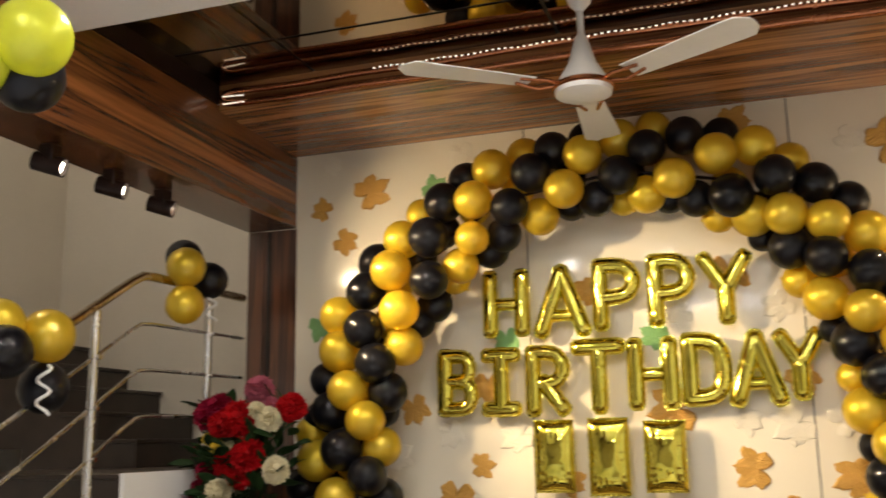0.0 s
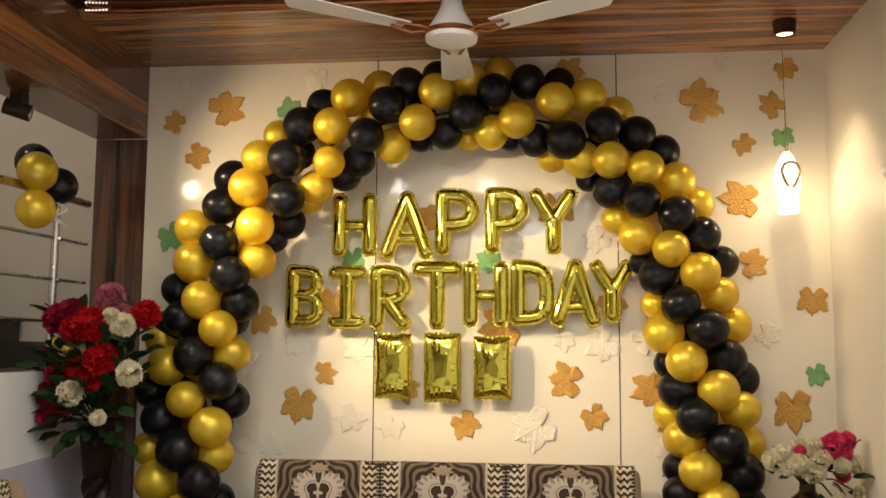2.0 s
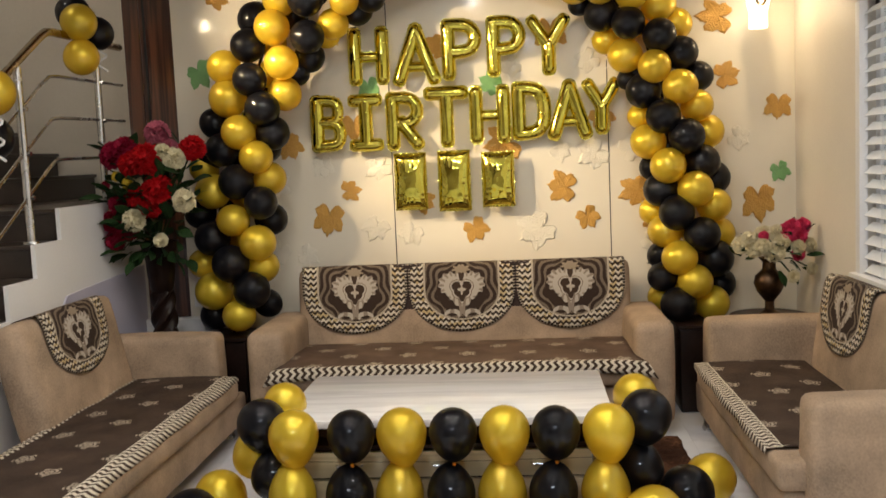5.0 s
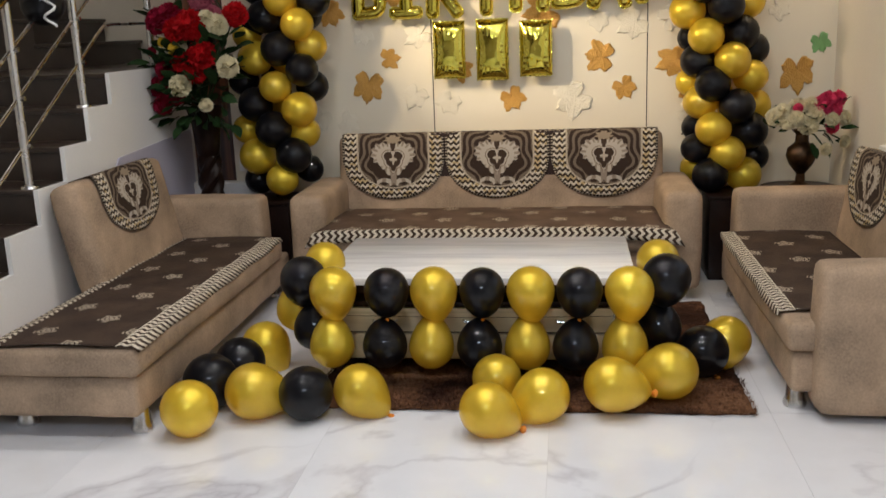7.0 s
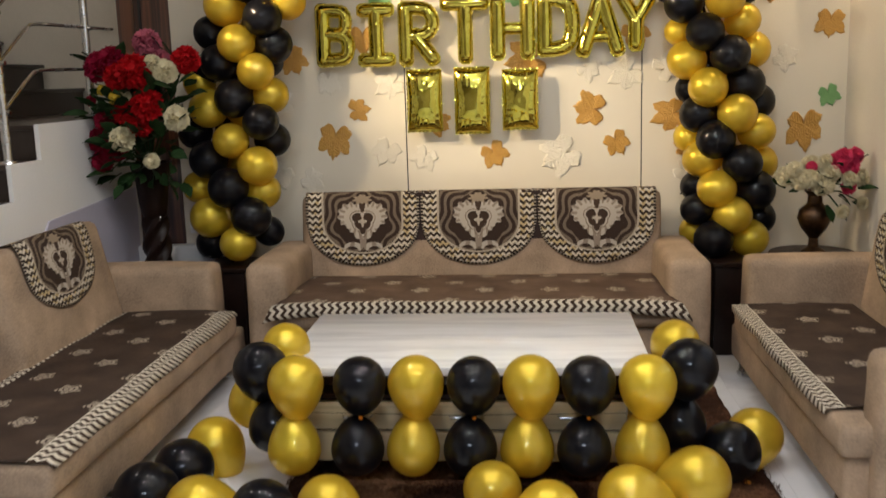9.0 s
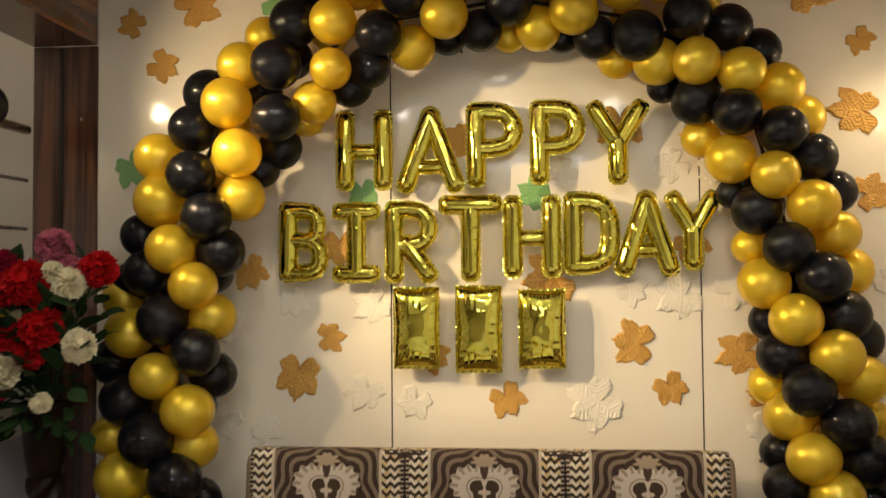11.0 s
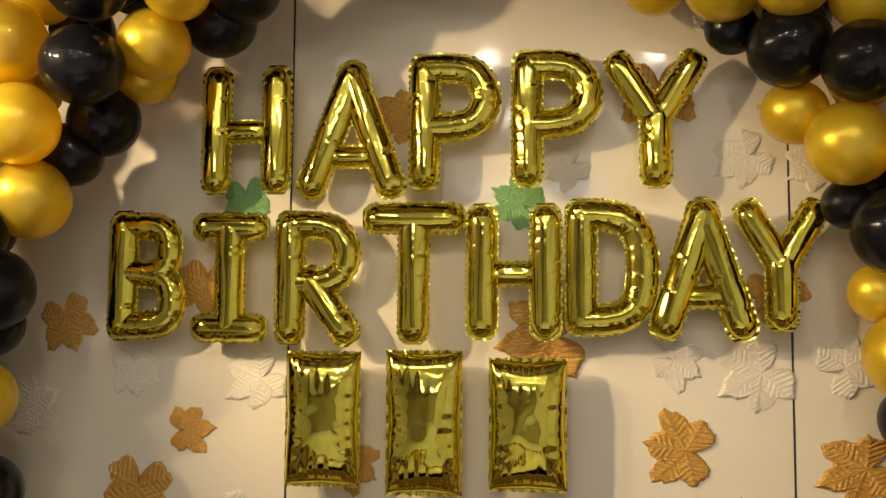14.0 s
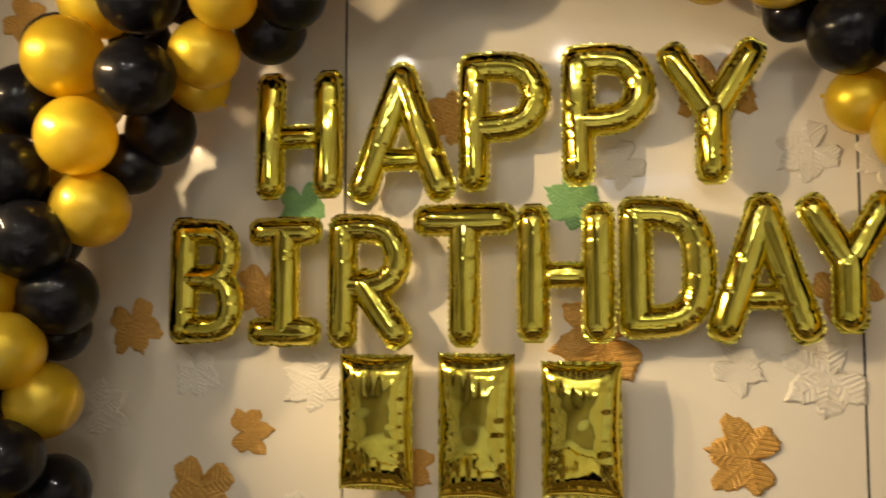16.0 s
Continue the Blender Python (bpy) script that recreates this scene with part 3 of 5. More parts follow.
part("head_rail", tube([(-0.01, -0.84, 1.275), (-0.01, 0.872, 1.275)], 0.042, 14), M_BLIND, blind)
part("side_trim", box(-0.008, 0.03, 0.745, 0.80, -0.02, 1.21, 0.006), M_WHITE, blind)
for y in (-0.5, 0.5):
    part("cord", tube([(0.0, y, 0.0), (0.0, y, 1.22)], 0.0015, 5), M_BLIND, blind)

# ---- stairs ----
RISE, RUN, SX = 0.1525, 0.255, -1.51
stair = thing("staircase", (SX, 3.1, 0), "dark granite stairs with a white stringer wall and a quarter landing", "stairs", kind="structure")
stair.matrix_basis = pose(0, 0, 0)
Y_TOP = 4.03
for k in range(8):
    y0, z1 = Y_TOP - (7 - k) * RUN, (k + 1) * RISE
    y1 = y0 + RUN if k < 7 else 5.94
    part("step", box(-2.62, SX, y0, y1, z1 - RISE, z1 - 0.022), M_GRANITE, stair, smooth=False)
    part("tread", box(-2.62, SX + 0.012, y0 - 0.018, y1, z1 - 0.022, z1, 0.005), M_GRANITE, stair)
    part("stringer", box(SX + 0.014, SX + 0.035, y0 - 0.05, y1 + (-0.05 if k < 7 else -0.95), 0.0, z1 + 0.004), M_WHITE, stair, smooth=False)
for k in range(5):
    x1, z1 = -2.19 - k * RUN, 1.22 + (k + 1) * 0.152
    part("step", box(x1 - (RUN if k < 4 else 0.33), x1, 5.02, 5.94, z1 - 0.5, z1 - 0.022), M_GRANITE, stair, smooth=False)
    part("tread", box(x1 - (RUN if k < 4 else 0.33), x1 + 0.018, 5.0, 5.94, z1 - 0.022, z1, 0.005), M_GRANITE, stair)
# thin slant-edged sheet, coloured as the shade on the stringer wall
bm = bmesh.new()
outline = [(3.60, 0.02), (3.60, 0.42), (3.98, 0.80), (4.93, 0.84), (4.93, 0.02)]
near = [bm.verts.new((SX + 0.042, y, z)) for y, z in outline]
far = [bm.verts.new((SX + 0.030, y, z)) for y, z in outline]
bm.faces.new(near), bm.faces.new(far[::-1])
for k in range(5):
    bm.faces.new((near[k], far[k], far[(k + 1) % 5], near[(k + 1) % 5]))
bmesh.ops.recalc_face_normals(bm, faces=bm.faces)
part("under_stair_panel", bm, M_STAIR_SHADE, stair, "pale lilac shade on the stringer wall, as a thin coloured sheet", smooth=False)

railing = thing("stair_railing", (-1.56, 4.1, 1.2), "brushed steel stair railing with four rails", "railing")
railing.matrix_basis = pose(0, 0, 0)
SLOPE = RISE / RUN
RX = -1.56
for drop, rad, name, mat in ((0.0, 0.021, "handrail", M_BRASSY), (0.215, 0.0085, "rail", M_CHROME), (0.42, 0.0085, "rail", M_CHROME), (0.625, 0.0085, "rail", M_CHROME)):
    z = 2.085 - drop
    low = (RX, 2.1, z - (4.16 - 2.1) * SLOPE)
    part(name, tube([low, (RX, 4.08, z - 0.08 * SLOPE), (RX, 4.16, z - 0.008), (RX, 4.24, z), (RX, 5.02, z + 0.01)], rad, 12), mat, railing)
for y in (2.25, 2.78, 3.30, 3.86, 4.70):
    zt = 2.085 - max(0, 4.16 - y) * SLOPE
    zb = min(8, math.floor((y - (Y_TOP - 7 * RUN)) / RUN) + 1) * RISE
    post = part("post", tube([(RX, y, zb), (RX, y, zt - 0.02)], 0.019, 12), M_CHROME, railing)
    part("base_flange", lathe([(0.0, 0.012), (0.036, 0.012), (0.04, 0.0)], 16), M_CHROME, post, at=pose(RX, y, zb))
    for drop in (0.215, 0.42, 0.625):
        part("rail_clip", tube([(RX + 0.016, y, zt - drop), (RX + 0.034, y, zt - drop)], 0.011, 8), M_CHROME, post)

# ---- ceiling fittings ----
def track_light(y, aim):
    t = thing("track_spotlight", (-1.42, y, 2.44), "black cylindrical spotlight, lit, under the wooden beam", "spotlight", "track spotlights")
    part("mount", box(-0.03, 0.03, -0.03, 0.03, -0.07, 0.0, 0.004, 1), M_DARKWOOD, t)
    head = part("head", lathe([(0.0, -0.06), (0.036, -0.06), (0.038, 0.055), (0.033, 0.055), (0.031, 0.03), (0.0, 0.03)], 20), M_DARKWOOD, t)
    head.matrix_basis = pose(0.0, 0.0, -0.075) @ (Vector(aim) - Vector((-1.42, y, 2.36))).to_track_quat("Z", "Y").to_matrix().to_4x4()
    part("lens", lathe([(0.0, 0.041), (0.029, 0.040)], 20), M_SPOT, head)


for y in (3.38, 3.74, 4.08):
    track_light(y, (0.3, y + 0.75, 1.85))

spot = thing("ceiling_spotlight", (1.945, 4.57, SOFFIT), "short dark bronze downlight under the wooden soffit", "spotlight")
part("body", lathe([(0.0, 0.0), (0.052, 0.0), (0.052, -0.030), (0.049, -0.032), (0.049, -0.062), (0.042, -0.066), (0.038, -0.055), (0.0, -0.055)], 24), M_BRASS, spot)
part("lens", lathe([(0.0, -0.058), (0.036, -0.0585)], 24), M_BULB, spot)
for x, y in DOWNLIGHTS:
    d = thing("recessed_light", (x, y, CEIL), "round white recessed ceiling light, lit", "ceiling light", "recessed lights")
    part("rim", lathe([(0.062, -0.001), (0.078, -0.012), (0.085, -0.001)], 24), M_FANWHITE, d)
    part("lens", lathe([(0.0, -0.004), (0.062, -0.003)], 24), M_SPOT, d)
# unseen panel, added to go with the rear fill
panel = thing("fill_panel", (0.5, -1.4, CEIL), "unseen glowing ceiling panel, added as cool rear fill", "ceiling light")
part("frame", box(-0.64, 0.64, -0.34, 0.34, -0.015, 0.0, 0.004), M_FANWHITE, panel)
part("diffuser", box(-0.6, 0.6, -0.3, 0.3, -0.019, -0.014), M_FILL_PANEL, panel, smooth=False)

# LED rope light in a copper-coloured channel
rope = thing("rope_light", (0.5, 4.2, 2.86), "small white LEDs in a copper-toned channel along the soffit", "rope light")
rope.matrix_basis = pose(0, 0, 0)
run_low = [(2.22 - 0.12 * k, 4.200 + 0.003 * math.sin(k * 1.3), 2.846 + 0.003 * math.sin(k * 0.9)) for k in range(29)]
run_high = [(x, y, z + 0.058 + 0.004 * math.sin(3 * x)) for x, y, z in reversed(run_low)]
bend = [(-1.185, 4.195, 2.853), (-1.20, 4.194, 2.875), (-1.185, 4.195, 2.897)]
part("channel", tube(run_low + bend + run_high, 0.015, 10), M_COPPER, rope, "glossy copper channel folded back on itself")
led_me = mesh_of(lathe([(0.0, 0.0042), (0.0034, 0.002), (0.0034, -0.002), (0.0, -0.0042)], 8), "led", M_LED)
for k in range(100):
    x = -0.45 + k * 0.0265
    piece("led", led_me, rope, pose(x, 4.182, 2.908 + 0.003 * math.sin(k * 0.7)))
for k in range(22):
    piece("led", led_me, rope, pose(1.6 + k * 0.027, 4.182, 2.845))
for k in range(7):
    piece("led", led_me, rope, pose(-1.185 + 0.016 * k, 4.178, 2.878 - 0.001 * k))
    piece("led", led_me, rope, pose(-1.185 + 0.016 * k, 4.180, 2.842))

# ceiling fan
fan = thing("ceiling_fan", (0.50, 3.86, 2.895), "white three-bladed ceiling fan with copper trim", "ceiling fan")
part("rod", tube([(0, 0, 0.053), (0, 0, -0.22)], 0.013, 12), M_FANWHITE, fan)
part("canopy", lathe([(0.0, 0.053), (0.055, 0.05), (0.04, 0.0), (0.014, -0.03)], 24), M_FANWHITE, fan)
part("motor_cone", lathe([(0.014, -0.12), (0.024, -0.14), (0.05, -0.23), (0.085, -0.29), (0.095, -0.31), (0.0, -0.31)], 28), M_FANWHITE, fan)
part("trim_ring", lathe([(0.095, -0.308), (0.112, -0.318), (0.113, -0.33), (0.098, -0.338)], 28), M_COPPER, fan, "glossy copper ring")
part("bottom_cap", lathe([(0.104, -0.334), (0.102, -0.352), (0.07, -0.366), (0.0, -0.372)], 28), M_FANWHITE, fan)
for ang in (214, 332, 93):
    bm = bmesh.new()
    n, rows = 14, []
    for i in range(n + 1):
        u = i / n
        r = 0.20 + 0.475 * u
        w = 0.054 + 0.024 * u - (0.05 * max(0, (u - 0.9) / 0.1) ** 2)
        rows.append([bm.verts.new((r, s * w, -0.318 - s * 0.005 + 0.012 * u + z)) for s, z in ((-1, 0), (0, 0.005), (1, 0), (1, -0.004), (0, 0.001), (-1, -0.004))])
    for a, b in zip(rows, rows[1:]):
        for k in range(6):
            bm.faces.new((a[k], a[(k + 1) % 6], b[(k + 1) % 6], b[k]))
    bm.faces.new(rows[0][::-1])
    bm.faces.new(rows[-1])
    bmesh.ops.recalc_face_normals(bm, faces=bm.faces)
    blade = part("blade", bm, M_FANWHITE, fan, at=pose(0, 0, 0, 0, 0, ang))
    for s in (-1, 1):
        part("bracket", tube([(0.09, 0.01 * s, -0.322), (0.16, 0.045 * s, -0.328), (0.25, 0.022 * s, -0.322)], 0.007, 8), M_COPPER, blade)

# hanging bulb light in the corner
hang = thing("pendant_light", (2.01, 4.87, 2.0), "glowing bulb-shaped pendant with a looped filament on a cord", "pendant light")
part("cord", tube([(0, 0.03, SOFFIT - 2.0), (0, 0.01, 0.5), (0, 0, 0.30)], 0.0022, 6), M_BRASSY, hang)
part("shade", lathe([(0.0, -0.008), (0.047, -0.006), (0.05, 0.0), (0.046, 0.07), (0.058, 0.12), (0.062, 0.16), (0.05, 0.22), (0.024, 0.275), (0.012, 0.29), (0.0, 0.29)], 24), M_BULB, hang)
loop = [(0.036 * math.sin(a) * (1 - 0.4 * math.cos(a)), -0.068, 0.165 - 0.062 * math.cos(a)) for a in (math.tau * k / 28 for k in range(29))]
part("filament_loop", tube(loop, 0.008, 8), M_BRASSY, hang, "yellow-brown rope loop")
part("cap", tube([(0, -0.03, 0.215), (0, -0.02, 0.25), (0, 0, 0.31)], 0.006, 8), M_BRASSY, hang)

# wall clock
clock = thing("wall_clock", (RIGHT, 3.66, 2.34), "round black ornate wall clock with a white dial", "clock")
clock.matrix_basis = pose(RIGHT, 3.66, 2.34, 0, -90, 0)
part("case", lathe([(0.0, 0.0), (0.145, 0.0), (0.15, 0.02), (0.13, 0.04), (0.115, 0.03), (0.10, 0.022), (0.0, 0.022)], 40), M_DARKWOOD, clock)
part("dial", lathe([(0.0, 0.026), (0.102, 0.0255)], 40), M_FANWHITE, clock)
knob_me = mesh_of(lathe([(0.0, 0.022), (0.014, 0.014), (0.018, 0.0), (0.0, -0.004)], 10), "scallop", M_DARKWOOD)
for k in range(26):
    a = math.tau * k / 26
    piece("scallop", knob_me, clock, pose(0.15 * math.cos(a), 0.15 * math.sin(a), 0.014))
for k in range(12):
    a = math.tau * k / 12
    part("hour_mark", box(-0.003, 0.003, 0.078, 0.095, 0.026, 0.028), M_DARKWOOD, clock, at=pose(0, 0, 0, 0, 0, 30 * k), smooth=False)
for ln, an in ((0.05, 40), (0.075, 250)):
    part("pointer", box(-0.003, 0.003, -0.01, ln, 0.029, 0.031), M_DARKWOOD, clock, at=pose(0, 0, 0, 0, 0, an), smooth=False)

# socket plate low on the wall
sock = thing("socket_plate", (-1.13, 4.998, 0.62), "white electric socket plate on the wall", "socket")
part("plate", box(-0.075, 0.075, -0.012, 0.0, -0.045, 0.045, 0.004), M_WHITE, sock)
for x in (-0.04, 0.0, 0.04):
    part("switch", box(x - 0.012, x + 0.012, -0.016, -0.011, -0.02, 0.02, 0.002), M_FANWHITE, sock)
sock2 = thing("socket_plate", (1.83, 4.998, 0.66), "small dark socket plate on the wall", "socket")
part("plate", box(-0.04, 0.04, -0.012, 0.0, -0.05, 0.05, 0.004), M_DARKWOOD, sock2)
part("switch", box(-0.018, 0.018, -0.017, -0.011, -0.02, 0.025, 0.002), M_BRASS, sock2)


# ---- seating ----
BACK_W, BACK_H = 0.578, 0.37
M_LINK = worn("dark_brown_cloth", (0.035, 0.018, 0.015), 0.9, 12, 0.2, grain=0.3, fine=200)
M_BACKCOVER = back_cover_material(BACK_W, BACK_H)
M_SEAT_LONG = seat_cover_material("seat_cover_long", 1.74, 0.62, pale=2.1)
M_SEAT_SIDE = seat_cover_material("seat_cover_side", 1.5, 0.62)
M_SEAT_LOUNGE = seat_cover_material("seat_cover_lounge", 1.72, 0.62, 0.085, rear=0.567)


def half_round(x_mid, face, top, lean, parent, depth=0.16, short=1.0):
    """The half-round cloth on a backrest: over the top and down the front, in the backrest's own frame (front is -y)."""
    def place(a, b):
        x = (a - 0.5) * BACK_W
        k = abs(2 * (a - 0.5))
        long = short * BACK_H * (0.42 + 0.58 * math.sqrt(max(0.0, 1 - k * k)))
        s = -depth * 0.9 + (long + depth * 0.9) * b
        if s < 0:
            p = (x_mid + x, face - s - 0.004, top + 0.010 - 0.008 * (s / depth) ** 2)
        else:
            bend = min(1.0, s / 0.05)
            p = (x_mid + x, face - 0.016 * math.sin(bend * math.pi / 2) + 0.0 - lean * s - 0.002 * math.sin(9 * a + 14 * s), top + 0.010 - s)
        return p, (x, -max(s, -0.02) / short)
    ob = part("back_cover", sheet(36, 22, place), M_BACKCOVER, parent, "brown and cream damask cover with a zigzag border")
    ob.modifiers.new("thick", "SOLIDIFY").thickness = 0.003
    return ob


def seat_cloth(x0, x1, front, rear, top, drop, mat, parent, seed=0, flare=0.0):
    """The throw over a seat whose front is -y; flare: how far its front corners reach past the seat."""
    deep = rear - front
    mid = (x0 + x1) / 2
    def place(a, b):
        s = (drop + deep) * b
        x = x0 + (x1 - x0) * a
        out = flare * max(0.0, 1 - s / (drop + 0.10))
        x = mid + (x - mid) * (1 + 2 * out / (x1 - x0))
        wob = 0.005 * noise.noise(Vector((x * 5, s * 5, seed))) - (out * 0.35 * abs(2 * a - 1) ** 8)
        if s < drop:
            p = (x, front - 0.010 - 0.010 * abs(math.sin(7 * x + seed)) * (1 - s / drop), top - (drop - s) + 0.006 + wob)
        else:
            e = s - drop
            p = (x, front - 0.008 + e, top + 0.009 + wob + 0.010 * math.sin(math.pi * min(1, e / deep)))
        return p, (x - x0, s)
    ob = part("seat_cover", sheet(60, 30, place), mat, parent, "brown woven seat throw with cream sprigs and a zigzag border")
    ob.modifiers.new("thick", "SOLIDIFY").thickness = 0.004
    return ob


def sofa_foot(parent, x, y):
    part("foot", lathe([(0.0, 0.0), (0.040, 0.0), (0.043, 0.012), (0.034, 0.032), (0.032, 0.092), (0.0, 0.092)], 18), M_CHROME, parent, "polished metal foot", at=pose(x, y, 0))


sofa = thing("three_seat_sofa", (0.385, 4.45, 0), "beige suede three-seat sofa with brown patterned covers, under the arch", "sofa", "sofa set")
part("base", cushion(-0.86, 0.86, -0.30, 0.40, 0.085, 0.258, 0.025, 0.006), M_SUEDE, sofa)
part("seat", cushion(-0.86, 0.86, -0.34, 0.26, 0.262, 0.381, 0.035, 0.010, 3), M_SUEDE, sofa)
bk = part("backrest", cushion(-0.90, 0.90, 0.0, 0.17, 0.0, 0.52, 0.05, 0.01, 5), M_SUEDE, sofa, at=pose(0, 0.235, 0.285, -4, 0, 0))
for s in (-1, 1):
    part("armrest", cushion(min(s * 0.86, s * 1.045), max(s * 0.86, s * 1.045), -0.30, 0.40, 0.06, 0.555, 0.045, 0.008, 7 + s), M_SUEDE, sofa)
    sofa_foot(sofa, s * 0.95, -0.2), sofa_foot(sofa, s * 0.95, 0.3)
for x in (-0.2925, 0.2925):
    link = part("cover_link", box(x - 0.075, x + 0.075, -0.012, -0.006, 0.285, 0.524), M_LINK, bk, "dark brown cloth between two covers", smooth=False)
for x in (-0.585, 0.0, 0.585):
    half_round(x, 0.0, 0.52, 0.0, bk)
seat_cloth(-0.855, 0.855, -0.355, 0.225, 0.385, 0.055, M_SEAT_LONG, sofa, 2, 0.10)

# the lounge without a front armrest, its back to the stairs: own front is -y
left = thing("lounge_sofa", (-1.06, 3.40, 0), "beige suede lounge with one armrest and a brown patterned throw", "sofa", "sofa set", rz=90)
part("base", cushion(-1.00, 0.90, -0.34, 0.40, 0.085, 0.238, 0.025, 0.006, 11), M_SUEDE, left)
part("seat", cushion(-1.02, 0.72, -0.36, 0.22, 0.242, 0.345, 0.03, 0.008, 12), M_SUEDE, left)
bk = part("backrest", cushion(-0.17, 0.72, 0.0, 0.14, 0.0, 0.50, 0.05, 0.01, 13), M_SUEDE, left, at=pose(0, 0.155, 0.30, -12, 0, 0))
half_round(0.28, 0.0, 0.50, 0.0, bk, 0.13, 0.84)
part("armrest", cushion(0.72, 0.90, -0.25, 0.36, 0.07, 0.555, 0.04, 0.008, 14), M_SUEDE, left)
seat_cloth(-1.01, 0.71, -0.352, 0.20, 0.345, 0.015, M_SEAT_LOUNGE, left, 5)
for x, y in ((-0.90, -0.30), (-0.86, 0.17), (0.84, -0.25), (0.84, 0.3)):
    sofa_foot(left, x, y)

right = thing("armed_sofa", (1.86, 3.47, 0), "beige suede side sofa with two armrests and a brown patterned throw", "sofa", "sofa set", rz=-90)
part("base", cushion(-0.83, 0.74, -0.31, 0.34, 0.085, 0.238, 0.025, 0.006, 21), M_SUEDE, right)
part("seat", cushion(-0.70, 0.76, -0.33, 0.20, 0.242, 0.345, 0.03, 0.008, 22), M_SUEDE, right)
bk = part("backrest", cushion(-0.68, 0.64, 0.0, 0.115, 0.0, 0.475, 0.05, 0.01, 23), M_SUEDE, right, at=pose(0, 0.185, 0.30, -9, 0, 0))
half_round(-0.30, 0.0, 0.475, 0.0, bk, 0.10, 0.86)
part("armrest", cushion(-0.85, -0.68, -0.27, 0.33, 0.07, 0.555, 0.04, 0.008, 24), M_SUEDE, right)
part("armrest", cushion(0.64, 0.82, -0.235, 0.33, 0.03, 0.555, 0.045, 0.008, 25), M_SUEDE, right)
seat_cloth(-0.68, 0.635, -0.335, 0.175, 0.348, 0.016, M_SEAT_SIDE, right, 8)
for x, y in ((0.64, -0.27), (-0.78, -0.25), (-0.78, 0.25)):
    sofa_foot(right, x, y)

# ---- table and rug ----
table = thing("coffee_table", (0.405, 3.40, 0), "low coffee table with white marble top and gold drawer fronts", "coffee table")
part("tabletop", box(-0.63, 0.63, -0.37, 0.37, 0.395, 0.425, 0.006), M_TABLE, table)
part("top_frame", box(-0.60, 0.60, -0.34, 0.34, 0.355, 0.395, 0.004), M_DARKWOOD, table)
part("body", box(-0.56, 0.56, -0.29, 0.30, 0.06, 0.30, 0.006), M_DARKWOOD, table)
part("shelf", box(-0.58, 0.58, -0.32, 0.32, 0.295, 0.315, 0.004), M_DARKWOOD, table)
for x0, x1 in ((-0.55, -0.19), (-0.18, 0.18), (0.19, 0.55)):
    for z0, z1 in ((0.185, 0.285), (0.07, 0.175)):
        dr = part("drawer", box(x0, x1, -0.312, -0.289, z0, z1, 0.004), M_GOLDPANEL, table)
        xm = (x0 + x1) / 2
        part("handle", tube([(xm - 0.05, -0.312, (z0 + z1) / 2), (xm - 0.045, -0.33, (z0 + z1) / 2), (xm + 0.045, -0.33, (z0 + z1) / 2), (xm + 0.05, -0.312, (z0 + z1) / 2)], 0.005, 8), M_CHROME, dr)
for x in (-0.57, 0.57):
    for y in (-0.31, 0.31):
        part("leg", box(x - 0.025, x + 0.025, y - 0.025, y + 0.025, 0.012, 0.356, 0.005), M_CHROME if y < 0 else M_DARKWOOD, table)

def rug_place(a, b):
    x, y = -0.20 + 1.63 * a, 2.72 + 1.40 * b
    edge = 0.012 * noise.noise(Vector((x * 9, y * 9, 3)))
    return (x + (edge if a in (0, 1) else 0), y + (edge if b in (0, 1) else 0), 0.010 + 0.006 * noise.noise(Vector((x * 22, y * 22, 0)))), (x, y)


rug = tagged(part("rug", sheet(80, 70, rug_place), M_RUG), "brown shaggy rug lying under the coffee table", "rug")
rug.modifiers.new("thick", "SOLIDIFY").thickness = 0.008
rr = random.Random(21)
pile_v, pile_f = [], []
for _ in range(15000):
    x, y = -0.215 + 1.66 * rr.random(), 2.705 + 0.75 * rr.random() ** 1.4
    a, ln, w = rr.uniform(0, math.tau), rr.uniform(0.010, 0.024), 0.0022
    c, d = math.cos(a), math.sin(a)
    k = len(pile_v)
    pile_v += [(x - d * w, y + c * w, 0.008), (x + d * w, y - c * w, 0.008), (x + c * ln * 0.8, y + d * ln * 0.8, 0.012 + ln * rr.uniform(0.2, 0.7))]
    pile_f.append((k, k + 1, k + 2))
pile_me = bpy.data.meshes.new("pile")
pile_me.from_pydata(pile_v, [], pile_f)
pile_me.materials.append(M_RUG)
tagged(piece("rug_shag", pile_me, rug), "brown shaggy wool tufts", kind="stuff")


# ---- balloons ----
def balloon_mesh(name, mat, neck=0.0):
    """A unit balloon, its knot at -z; neck draws it out into a pear."""
    prof = []
    for k in range(17):
        t = math.pi * k / 16 * 0.965
        r, z = math.sin(t), math.cos(t)
        if z < 0:
            z *= 1.06 + neck
            r *= 1 - neck * 0.60 * (-math.cos(t)) ** 1.6
        prof.append((r, z))
    low = prof[-1][1]
    prof += [(0.055, low - 0.03), (0.05, low - 0.06), (0.085, low - 0.10), (0.05, low - 0.13), (0.0, low - 0.12)]
    prof[0] = (0.0, 1.0)
    return mesh_of(lathe(prof, 26), name, mat)


ROUND = {"L": balloon_mesh("gold_balloon_lit", M_GOLD_LIT), "G": balloon_mesh("gold_balloon", M_GOLD), "K": balloon_mesh("black_balloon", M_BLACK)}
PEAR = {"G": balloon_mesh("gold_pear", M_GOLD, 0.42), "K": balloon_mesh("black_pear", M_BLACK, 0.22)}
